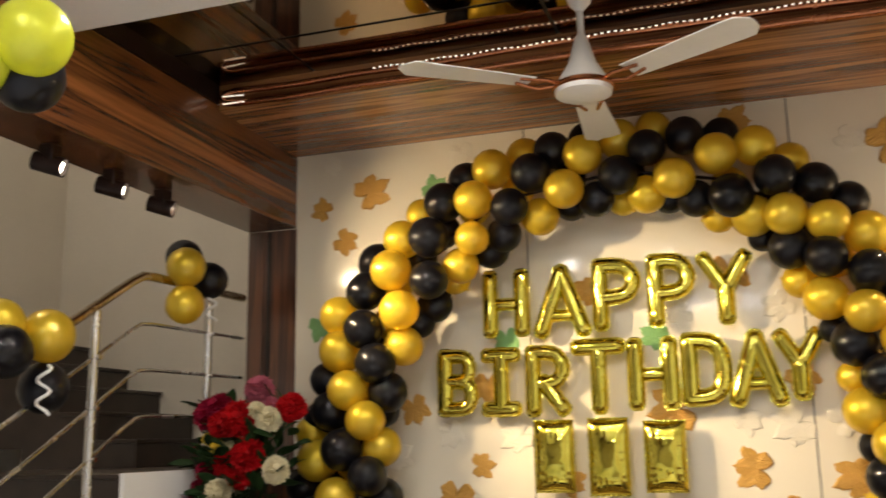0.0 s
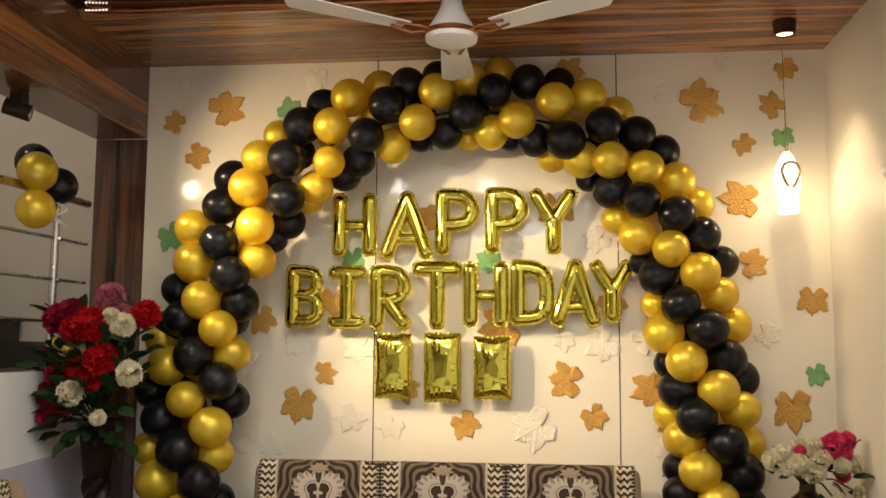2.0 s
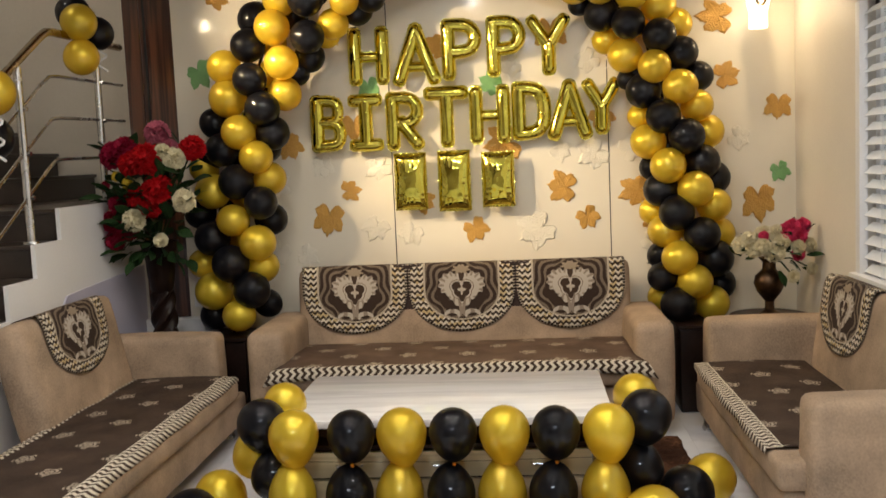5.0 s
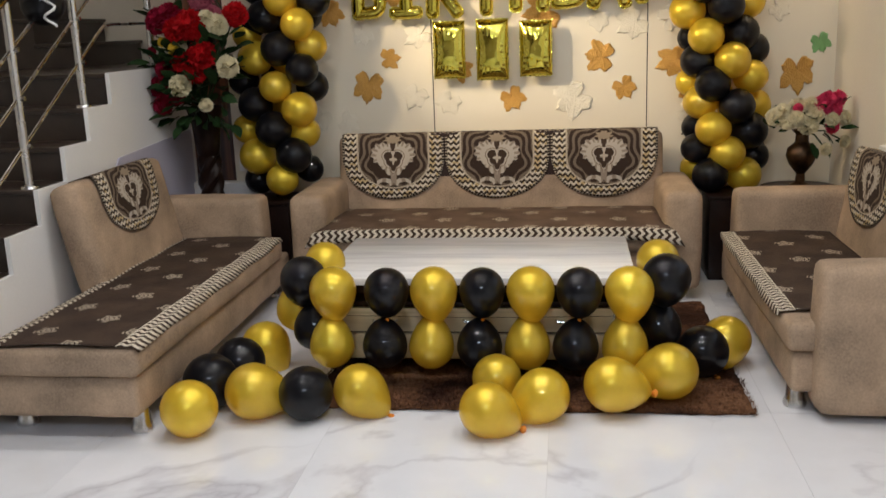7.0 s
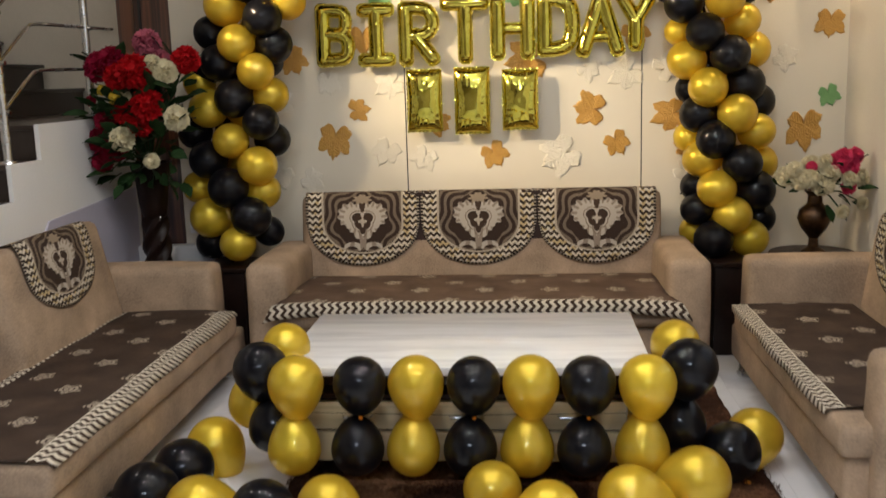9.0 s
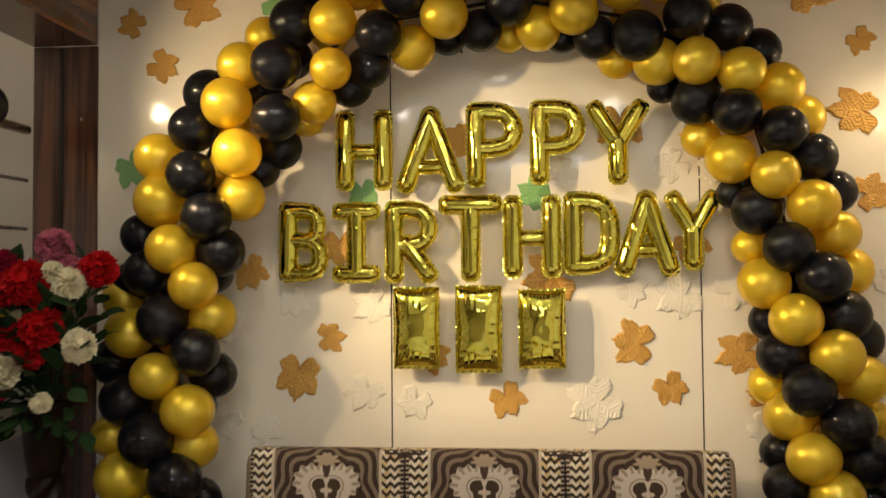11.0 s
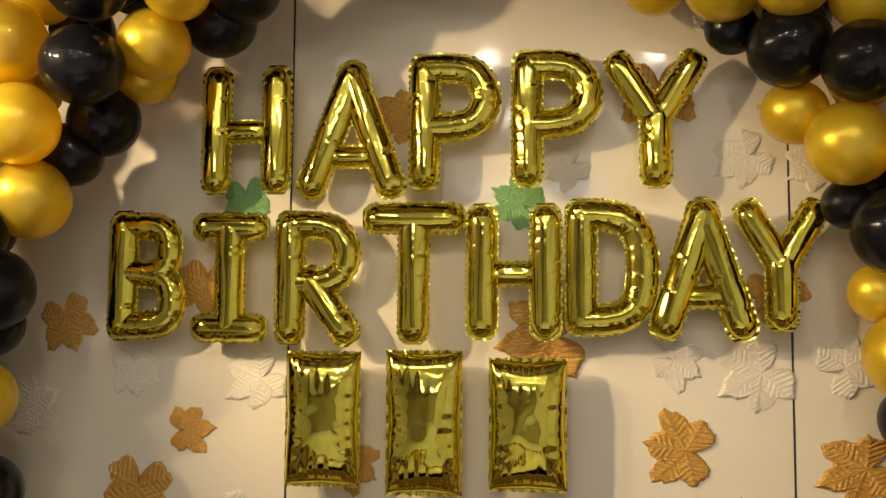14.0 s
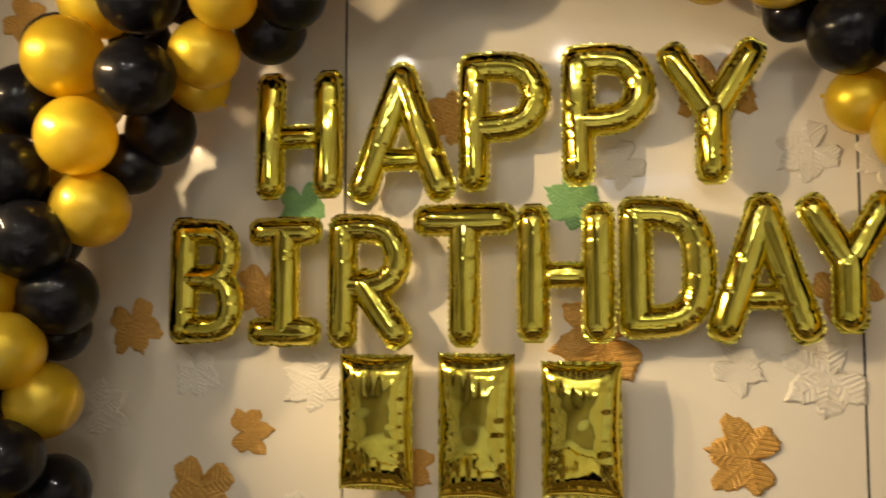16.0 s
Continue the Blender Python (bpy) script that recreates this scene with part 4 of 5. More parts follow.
KNOT = mesh_of(lathe([(0, 0.014), (0.008, 0.008), (0.006, 0.0), (0.016, -0.012), (0.012, -0.02), (0.0, -0.012)], 10), "knot", M_KNOT)
WORD = {"L": "gold latex balloon, its lit lime tint put into the colour", "G": "metallic gold latex balloon", "K": "glossy black latex balloon"}


def put_balloon(meshes, colour, where, radius, axis, parent, squash=1.0):
    """axis: the way from the knot to the crown."""
    m = Matrix.Translation(where) @ Vector(axis).to_track_quat("Z", "Y").to_matrix().to_4x4() @ Matrix.Diagonal((radius, radius * squash, radius, 1))
    return piece("balloon", meshes[colour], parent, m, WORD[colour])


arch = thing("balloon_arch", (0.35, 4.80, 0.0), "arch of gold and black balloons in spiral bands behind the sofa", "balloon arch")
arch.matrix_basis = pose(0, 0, 0)
DEPTH = (4.71, 4.79, 4.88)
rnd = random.Random(5)


def bowed(x, y, z):
    """The arch stands out from the wall more on its stair side; its silhouette from the room stays."""
    d = -0.10 * min(1.0, max(0.0, (0.55 - x) / 0.85))
    k = d / (y - 0.2)
    return (x + (x - 0.70) * k, y + d, z + (z - 1.37) * k)



def arch_part(colour, rows):
    for x, z, r, layer in rows:
        out = Vector((rnd.uniform(-0.35, 0.35), (-1.0, -0.55, -0.1)[layer], rnd.uniform(-0.35, 0.35)))
        put_balloon(ROUND, colour, bowed(x, DEPTH[layer], z), r / 1000, out, arch, rnd.uniform(0.96, 1.02))


arch_part("G", [(-0.1, 2.58, 93, 1), (0.04, 2.65, 89, 2), (0.34, 2.58, 87, 0), (0.49, 2.66, 92, 1), (0.25, 2.43, 90, 0), (0.12, 2.33, 88, 1), (0.6, 2.39, 85, 1), (0.48, 2.39, 67, 2), (0.64, 2.71, 85, 2), (0.73, 2.43, 92, 0), (0.91, 2.52, 92, 0), (0.9, 2.28, 72, 2)])
arch_part("K", [(-0.25, 2.56, 89, 2), (0.0, 2.37, 87, 0), (-0.05, 2.26, 83, 1), (-0.14, 2.21, 85, 2), (0.19, 2.64, 87, 1), (0.1, 2.52, 90, 0), (0.33, 2.7, 83, 2), (0.24, 2.4, 79, 2), (0.38, 2.39, 82, 1), (0.49, 2.47, 89, 0), (0.62, 2.58, 84, 0), (0.78, 2.64, 86, 1), (0.93, 2.65, 82, 2), (0.69, 2.38, 67, 2), (0.81, 2.35, 82, 1)])
arch_part("K", [(-0.34, 2.44, 93, 1), (-0.39, 2.26, 94, 0), (-0.71, 2.19, 96, 2), (-0.39, 2.06, 91, 0), (-0.74, 2.04, 94, 1), (-0.72, 1.85, 92, 0), (-0.66, 1.69, 94, 0), (-0.42, 1.97, 85, 2), (-0.5, 1.89, 77, 2), (-0.98, 1.63, 88, 2), (-0.92, 1.48, 94, 1), (-0.63, 1.56, 93, 1), (-0.69, 1.48, 80, 2), (-1.02, 1.45, 79, 2), (-0.83, 1.3, 95, 0), (-0.7, 1.18, 91, 0), (-0.69, 1.08, 92, 2), (-1.1, 1.13, 89, 2), (-1.01, 0.99, 98, 1), (-0.76, 0.96, 81, 2), (-0.89, 0.85, 102, 0), (-0.78, 0.7, 101, 0), (-1.05, 0.54, 85, 2), (-0.74, 0.6, 80, 2)])
arch_part("G", [(-0.17, 2.42, 88, 0), (-0.18, 2.24, 77, 0), (-0.48, 2.41, 78, 2), (-0.55, 2.28, 91, 1), (-0.58, 2.12, 95, 0), (-0.54, 1.93, 91, 0), (-0.88, 1.93, 92, 1), (-0.87, 1.76, 103, 1), (-0.26, 2.13, 83, 1), (-0.32, 2.09, 74, 2), (-0.55, 1.77, 92, 1), (-0.8, 1.57, 92, 0), (-0.71, 1.43, 91, 0), (-0.66, 1.31, 90, 1), (-0.99, 1.25, 98, 1), (-1.06, 1.38, 82, 2), (-0.86, 1.09, 90, 0), (-0.73, 0.96, 100, 0), (-1.1, 0.84, 86, 2), (-0.73, 0.82, 88, 1), (-1.02, 0.69, 105, 1), (-0.86, 0.56, 91, 0)])
arch_part("K", [(0.96, 2.33, 96, 0), (1.14, 2.4, 89, 0), (1.3, 2.37, 90, 1), (1.43, 2.3, 84, 2), (1.18, 2.1, 92, 1), (1.31, 2.04, 88, 0), (1.07, 2.17, 61, 2), (1.47, 1.97, 88, 0), (1.59, 1.88, 92, 1), (1.69, 1.76, 83, 2), (1.39, 1.69, 94, 1), (1.32, 1.76, 60, 2), (1.48, 1.55, 92, 0), (1.6, 1.44, 95, 0), (1.69, 1.3, 97, 1), (1.44, 1.28, 71, 2), (1.77, 1.21, 88, 2), (1.47, 1.16, 94, 1), (1.54, 1.04, 95, 0), (1.67, 0.92, 96, 0), (1.48, 0.8, 77, 2), (1.75, 0.78, 101, 1), (1.47, 0.69, 82, 1), (1.79, 0.63, 88, 2)])
arch_part("K", [(1.54, 0.55, 97, 0)])
arch_part("G", [(1.07, 2.56, 91, 1), (1.04, 2.25, 92, 1), (1.21, 2.5, 84, 2), (1.17, 2.23, 88, 0), (1.33, 2.19, 88, 0), (1.48, 2.14, 93, 1), (1.58, 2.04, 89, 2), (1.21, 1.97, 74, 2), (1.3, 1.88, 94, 1), (1.44, 1.81, 87, 0), (1.57, 1.7, 93, 0), (1.67, 1.6, 87, 1), (1.38, 1.56, 68, 2), (1.74, 1.46, 88, 2), (1.41, 1.42, 96, 1), (1.5, 1.29, 95, 0), (1.64, 1.16, 95, 0), (1.75, 1.07, 92, 1), (1.44, 1.04, 74, 2), (1.49, 0.94, 94, 1), (1.79, 0.91, 89, 2), (1.55, 0.8, 96, 0), (1.63, 0.67, 94, 0), (1.73, 0.54, 96, 1)])
arch_part("G", [(1.47, 0.57, 71, 2)])
# the hidden rear of the arch
for k in range(46):
    a = k / 45
    if a < 0.36:
        x, z = -0.93 + 0.25 * (a / 0.36) ** 2, 0.55 + 1.35 * a / 0.36
    elif a > 0.64:
        x, z = 1.66 - 0.30 * ((1 - a) / 0.36) ** 2, 0.55 + 1.35 * (1 - a) / 0.36
    else:
        b = math.pi * (0.97 - 0.94 * (a - 0.36) / 0.28)
        x, z = 0.37 + 1.02 * math.cos(b), 1.88 + 0.66 * math.sin(b)
    put_balloon(ROUND, "GK"[(k // 2) % 2], bowed(x + rnd.uniform(-0.04, 0.04), 4.905, z), 0.078, (0, -0.2, 1), arch)
wire = [(-0.90, 4.74, 0.02), (-0.90, 4.74, 1.3), (-0.62, 4.74, 2.05), (-0.05, 4.76, 2.42), (0.5, 4.83, 2.52), (1.0, 4.83, 2.42), (1.4, 4.83, 2.0), (1.62, 4.83, 1.2), (1.62, 4.83, 0.02)]
part("wire_frame", tube(wire, 0.008, 8), M_DARKWOOD, arch)
for x in (-0.90, 1.63):
    ped = thing("arch_stand", (x, 4.72, 0), "dark lacquered box stand under the balloon arch", "stand", "arch stands")
    part("body", box(-0.11, 0.11, -0.16, 0.16, 0.0, 0.44, 0.008), M_DARKWOOD, ped)
    part("top", box(-0.12, 0.12, -0.17, 0.17, 0.44, 0.46, 0.005), M_DARKWOOD, ped)

# garland on the table's front edge
garland = thing("balloon_garland", (0.42, 2.94, 0.3), "garland of paired gold and black balloons tied along the table edge", "balloon garland")
garland.matrix_basis = pose(0, 0, 0)
GX = (-0.134, 0.078, 0.262, 0.449, 0.633, 0.816, 1.001)
for k, x in enumerate(GX):
    c = "GK"[k % 2]
    lean = rnd.uniform(-0.06, 0.06)
    put_balloon(PEAR, c, (x, 2.93, 0.405), 0.092 if c == "G" else 0.088, (lean, -0.12, 1), garland)
    put_balloon(PEAR, c, (x - 0.015, 2.925, 0.180), 0.088, (lean, -0.15, -1), garland)
    piece("knot", KNOT, garland, pose(x, 2.92, 0.285), "orange knot")
for c, x, y, z, r, up in (("K", -0.275, 3.02, 0.425, 0.093, 1), ("G", -0.235, 3.22, 0.445, 0.085, 1), ("G", -0.335, 3.12, 0.27, 0.090, -1), ("K", -0.235, 3.0, 0.225, 0.086, -1),
                          ("K", 1.145, 3.02, 0.430, 0.093, 1), ("G", 1.13, 3.22, 0.448, 0.085, 1), ("K", 1.125, 3.06, 0.215, 0.086, -1)):
    put_balloon(PEAR, c, (x, y, z), r, (0.1 if x > 0 else -0.1, -0.1, up), garland)
part("string", tube([(-0.30, 3.1, 0.33), (-0.2, 2.96, 0.295), (0.4, 2.945, 0.29), (1.05, 2.96, 0.295), (1.13, 3.1, 0.33)], 0.001, 6), M_BLACKGAP, garland)

# loose balloons on the floor
for c, x, y, r, ax in (("G", -0.56, 2.46, 0.102, (0.3, -0.5, 0.5)), ("G", -0.38, 2.625, 0.105, (-1, -0.3, 0.3)), ("K", -0.181, 2.628, 0.100, (0.1, -0.4, 0.9)), ("G", 0.009, 2.677, 0.097, (-0.8, 0.1, 0.7)),
                       ("K", -0.578, 2.72, 0.106, (-0.2, -0.3, 0.9)), ("K", -0.539, 2.945, 0.101, (0, 0, 1)), ("G", -0.498, 3.15, 0.102, (-0.5, 0, 1)), ("G", 0.493, 2.51, 0.097, (-0.7, -0.2, 0.5)),
                       ("G", 0.509, 2.78, 0.092, (0, 0.2, 1)), ("G", 0.683, 2.646, 0.098, (0.8, 0.2, 0.5)), ("G", 0.926, 2.709, 0.101, (-1, -0.1, 0.25)), ("G", 1.146, 2.84, 0.105, (1, -0.1, 0.35)),
                       ("K", 1.294, 3.08, 0.101, (-0.5, 0.1, 1)), ("G", 1.409, 3.229, 0.098, (0.4, 0.4, 0.8))):
    z = r + (0.016 if x > -0.19 and y > 2.7 and x < 1.42 else 0.0)
    axis = Vector(ax).normalized()
    me = (ROUND if c == "K" else PEAR)[c]
    b = tagged(new("loose_balloon", me), ("shiny gold" if c == "G" else "glossy black") + " latex balloon lying on the floor by the table", "balloon", "loose balloons")
    b.matrix_basis = Matrix.Translation((x, y, z)) @ axis.to_track_quat("Z", "Y").to_matrix().to_4x4() @ Matrix.Diagonal((r, r, r * 0.98, 1))
    tail = piece("knot", KNOT, b, Matrix.Translation((0, 0, -1.50 if c == "G" else -1.14)) @ Matrix.Diagonal((1 / r, 1 / r, 1 / r, 1)))

# clusters on the stair rail and under the beam
def cluster(label, rows, ribbon=None):
    t = thing("balloon_cluster", rows[0][1], label, "balloon cluster", "balloon clusters")
    t.matrix_basis = pose(0, 0, 0)
    for c, p, r, ax in rows:
        put_balloon(ROUND, c, p, r, ax, t)
    if ribbon:
        part("ribbon", tube([Vector(ribbon) + Vector((0.025 * math.sin(k * 0.9), 0.02 * math.cos(k * 0.9), -0.012 * k)) for k in range(16)], 0.006, 6), M_WHITE, t, "curled white ribbon")


cluster("two gold and two black balloons tied to the stair handrail", [("G", (-1.50, 4.40, 2.155), 0.092, (0, -0.3, 1)), ("G", (-1.50, 4.40, 1.975), 0.090, (0, -0.3, -1)), ("K", (-1.56, 4.47, 2.215), 0.088, (-0.2, 0.5, 1)), ("K", (-1.50, 4.60, 2.12), 0.090, (0.8, 0.5, 0))], (-1.47, 4.58, 2.10))
cluster("gold and black balloons tied low on the stair handrail", [("G", (-1.50, 3.52, 1.745), 0.100, (0.2, -0.5, 0.6)), ("K", (-1.52, 3.33, 1.67), 0.098, (0, -1, 0)), ("K", (-1.54, 3.56, 1.55), 0.095, (0, 0, -1)), ("G", (-1.58, 3.36, 1.78), 0.09, (-0.5, -0.5, 0.8))], (-1.46, 3.47, 1.63))
# the lime ones are gold balloons with their lit look painted in
cluster("gold and black balloons hung under the wooden beam, the gold coloured lime as if lit", [("L", (-0.66, 2.44, 2.36), 0.100, (0.3, -0.6, 0.5)), ("K", (-0.74, 2.52, 2.29), 0.095, (0, 0, -1)), ("L", (-0.80, 2.40, 2.30), 0.09, (-1, 0, 0))])
part("hanging_string", tube([(-0.72, 2.46, 2.3), (-0.72, 2.46, CEIL)], 0.002, 6), M_FANWHITE, bpy.data.objects["balloon_cluster.002"])


# ---- foil letters ----
R_FOIL = 0.0385


def curve_points(pts):
    """Rounds the corners of a stroke and spaces its points evenly."""
    p = [Vector(q) for q in pts]
    for _ in range(2 if len(p) > 2 else 0):
        q = [p[0]]
        for a, b in zip(p, p[1:]):
            q += [a.lerp(b, 0.25), a.lerp(b, 0.75)]
        p = q + [p[-1]]
    out, step = [p[0]], 0.0034
    for a, b in zip(p, p[1:]):
        n = max(1, round((b - a).length / step))
        out += [a.lerp(b, k / n) for k in range(1, n + 1)]
    return out


def reach(p, radius):
    """Draws both ends of a stroke out by its radius."""
    return [p[0] + (p[0] - p[1]).normalized() * radius * 0.95] + p + [p[-1] + (p[-1] - p[-2]).normalized() * radius * 0.95]


def foil_stroke(bm, pts, seed, radius):
    """A puffed foil tube: flat facets along it, sharp tucks across it, gathers at its ends."""
    rg = random.Random(int(seed * 1000))
    p = curve_points(reach([Vector(q) for q in pts], radius))
    bent = len(pts) > 2
    cum = [0.0]
    for a, b in zip(p, p[1:]):
        cum.append(cum[-1] + (b - a).length)
    total, sides = cum[-1], 26
    tucks, at = [], radius * 0.8
    while at < total - radius * 0.8:
        at += rg.uniform(0.026, 0.046) if bent else rg.uniform(0.012, 0.05)
        tucks.append((at, rg.choice((-1, 1)), rg.uniform(0.04, 0.10) if bent else rg.uniform(0.04, 0.13), rg.uniform(0.5, 1.6) if bent else rg.uniform(1.2, 3.0)))
    gather = rg.choice((2.0, 2.5, 3.0))
    rings = []
    for i, q in enumerate(p):
        d = (p[min(i + 1, len(p) - 1)] - p[max(i - 1, 0)]).normalized()
        n = Vector((-d.z, 0, d.x))
        e = min(cum[i], total - cum[i])
        r = radius * (math.sqrt(max(0.03, 1 - (1 - min(1, e / radius)) ** 2))) * (0.95 + 0.06 * math.sin(math.pi * cum[i] / total))
        near = [(math.exp(-((cum[i] - c) / 0.0042) ** 2), sd, dp, w) for c, sd, dp, w in tucks if abs(cum[i] - c) < 0.012]
        star = 0.13 * max(0.0, 1 - e / (1.25 * radius))
        ring = []
        for k in range(sides):
            a = math.tau * k / sides
            ca, sa = math.cos(a), math.sin(a)
            f = 1 + 0.075 * noise.noise(Vector((cum[i] * 4.5, ca * 2.4 + seed, sa * 2.4))) - star * abs(math.sin(gather * a + seed))
            for g, sd, dp, w in near:
                if bent or ca * sd > 0:
                    f -= dp * g * abs(ca) ** w
            ring.append(bm.verts.new(q + (n * ca + Vector((0, -0.92, 0)) * sa) * r * f))
        rings.append(ring)
    for a, b in zip(rings, rings[1:]):
        for k in range(sides):
            bm.faces.new((a[k], a[(k + 1) % sides], b[(k + 1) % sides], b[k]))
    bm.faces.new(rings[0][::-1])
    bm.faces.new(rings[-1])


def foil_seam(bm, pts, seed, radius):
    """The crimped flat edge that shows round the stroke."""
    p = curve_points(reach([Vector(q) for q in pts], radius))
    a, b = (p[0] - p[1]).normalized() * 0.004, (p[-1] - p[-2]).normalized() * 0.004
    p = [p[0] + a] + p + [p[-1] + b]
    cum = [0.0]
    for a, b in zip(p, p[1:]):
        cum.append(cum[-1] + (b - a).length)
    rows = []
    for i, q in enumerate(p):
        d = (p[min(i + 1, len(p) - 1)] - p[max(i - 1, 0)]).normalized()
        n = Vector((-d.z, 0, d.x))
        e = min(cum[i], cum[-1] - cum[i]) + 0.004
        w = (radius + 0.0022 + 0.0016 * math.sin(cum[i] * 420 + seed)) * math.sqrt(max(0.02, 1 - (1 - min(1, e / radius)) ** 2))
        y = Vector((0, 0.0014 * math.sin(cum[i] * 330), 0))
        rows.append((bm.verts.new(q + n * w + y), bm.verts.new(q - n * w + y)))
    for a, b in zip(rows, rows[1:]):
        bm.faces.new((a[0], a[1], b[1], b[0]))


BOWL = [(0, 1), (0.42, 1.01), (0.84, 0.97), (1.03, 0.80), (1.03, 0.64), (0.84, 0.48), (0.42, 0.44), (0, 0.45)]
STROKES = {
    "H": [[(0, 0), (0, 1)], [(1, 0), (1, 1)], [(0.3, 0.48), (0.7, 0.48)]],
    "A": [[(0, 0), (0.5, 1)], [(1, 0), (0.5, 1)], [(0.33, 0.25), (0.67, 0.25)]],
    "P": [[(0, 0), (0, 1)], BOWL],
    "Y": [[(0, 1), (0.5, 0.48)], [(1, 1), (0.5, 0.48)], [(0.5, 0.52), (0.5, 0)]],
    "B": [[(0, 0), (0, 1)], [(0, 1), (0.40, 1), (0.78, 0.98), (0.93, 0.88), (0.93, 0.64), (0.74, 0.53), (0.40, 0.52), (0, 0.52)], [(0, 0.52), (0.45, 0.52), (0.84, 0.48), (1, 0.36), (1, 0.14), (0.84, 0.02), (0.45, 0), (0, 0)]],
    "I": [[(0.5, 0), (0.5, 1)], [(0, 1), (1, 1)], [(0, 0), (1, 0)]],
    "R": [[(0, 0), (0, 1)], BOWL, [(0.4, 0.46), (1, 0)]],
    "T": [[(0, 1), (1, 1)], [(0.5, 1), (0.5, 0)]],
    "D": [[(0, 0), (0, 1)], [(0, 1), (0.35, 1), (0.78, 0.95), (1, 0.74), (1, 0.26), (0.78, 0.05), (0.35, 0), (0, 0)]],
}
SLIM = {("H", 2): 0.74, ("A", 2): 0.70, ("I", 1): 0.88, ("I", 2): 0.88, ("B", 1): 0.84, ("B", 2): 0.88, ("P", 1): 0.92, ("R", 1): 0.88, ("Y", 0): 0.86, ("Y", 1): 0.86}
Y_FOIL = 4.925


def foil_letter(sign, x0, x1, z0, z1, seed, tilt=0.0):
    t = thing("foil_letter", ((x0 + x1) / 2, Y_FOIL, z0), "crinkled shiny gold foil letter balloon " + sign + " taped to the wall", "letter balloon", "foil letters")
    w, h = x1 - x0 - 2 * R_FOIL, z1 - z0 - 2 * R_FOIL
    bm, seam = bmesh.new(), bmesh.new()
    for k, st in enumerate(STROKES[sign]):
        pts = [((px - 0.5) * w, 0.0, R_FOIL + pz * h) for px, pz in st]
        radius = R_FOIL * SLIM.get((sign, k), 0.96)
        foil_stroke(bm, pts, seed * 3.7 + k * 1.9, radius)
        foil_seam(seam, pts, seed + k, radius)
    bmesh.ops.recalc_face_normals(bm, faces=bm.faces)
    part("foil_body", bm, M_FOIL, t)
    part("seam", seam, M_FOIL, t, "flat crimped foil edge")
    t.matrix_basis = pose((x0 + x1) / 2, Y_FOIL, z0, 0, tilt, 0)


def foil_bar(x0, x1, z0, z1, seed):
    """A plain upright foil pillow."""
    t = thing("foil_bar", ((x0 + x1) / 2, Y_FOIL, z0), "plain upright gold foil bar balloon taped to the wall", "foil balloon", "foil bars")
    w, h = x1 - x0, z1 - z0
    bm = bmesh.new()
    nu, nv = 40, 56
    for s in (-1, 1):
        grid = []
        for j in range(nv + 1):
            row = []
            for i in range(nu + 1):
                u, v = 2 * i / nu - 1, 2 * j / nv - 1
                f = (max(0, 1 - abs(u) ** 2.6) * max(0, 1 - abs(v) ** 3.4)) ** 0.5
                edge = max(abs(u), abs(v))
                fold = 1 - 0.12 * max(0, edge - 0.35) * (0.5 + 0.5 * math.sin((u * 22 if abs(v) > abs(u) else v * 30) + seed))
                dent = 1 + 0.09 * noise.noise(Vector((u * 1.6, v * 2.6, seed + s)))
                row.append(bm.verts.new((u * w / 2 * (1 - 0.05 * (1 - abs(v)) ** 2), s * 0.044 * f * fold * dent, h / 2 + v * h / 2 * (1 - 0.03 * (1 - abs(u))))))
            grid.append(row)
        for j in range(nv):
            for i in range(nu):
                bm.faces.new((grid[j][i], grid[j][i + 1], grid[j + 1][i + 1], grid[j + 1][i]))
    bmesh.ops.remove_doubles(bm, verts=bm.verts, dist=1e-5)
    bmesh.ops.recalc_face_normals(bm, faces=bm.faces)
    part("foil_body", bm, M_FOIL, t)
    seam = bmesh.new()
    rim = []
    for k in range(160):
        a = math.tau * k / 160
        c, s = math.cos(a), math.sin(a)
        q = max(abs(c), abs(s))
        px, pz = c / q * w / 2 * 0.97, s / q * h / 2 * 0.98
        g = 1.045 + 0.012 * math.sin(k * 1.7)
        rim.append((seam.verts.new((px * 0.94, 0, h / 2 + pz * 0.95)), seam.verts.new((px * g, 0.002 * math.sin(k), h / 2 + pz * g))))
    for k in range(160):
        a, b = rim[k], rim[(k + 1) % 160]
        seam.faces.new((a[0], a[1], b[1], b[0]))
    part("seam", seam, M_FOIL, t, "flat crimped foil edge")


for k, (sign, x0, x1, z0, z1) in enumerate((("H", -0.21, 0.02, 1.80, 2.124), ("A", 0.035, 0.306, 1.785, 2.129), ("P", 0.312, 0.534, 1.804, 2.143), ("P", 0.561, 0.776, 1.81, 2.146), ("Y", 0.779, 1.024, 1.806, 2.14))):
    foil_letter(sign, x0, x1, z0, z1, k)
for k, (sign, x0, x1, z0, z1) in enumerate((("B", -0.442, -0.237, 1.439, 1.762), ("I", -0.229, -0.028, 1.433, 1.758), ("R", -0.015, 0.197, 1.431, 1.76), ("T", 0.201, 0.453, 1.435, 1.777), ("H", 0.453, 0.681, 1.447, 1.773),
                                            ("D", 0.688, 0.906, 1.457, 1.783), ("A", 0.882, 1.129, 1.449, 1.782), ("Y", 1.072, 1.291, 1.471, 1.782))):
    foil_letter(sign, x0, x1, z0, z1, 10 + k)
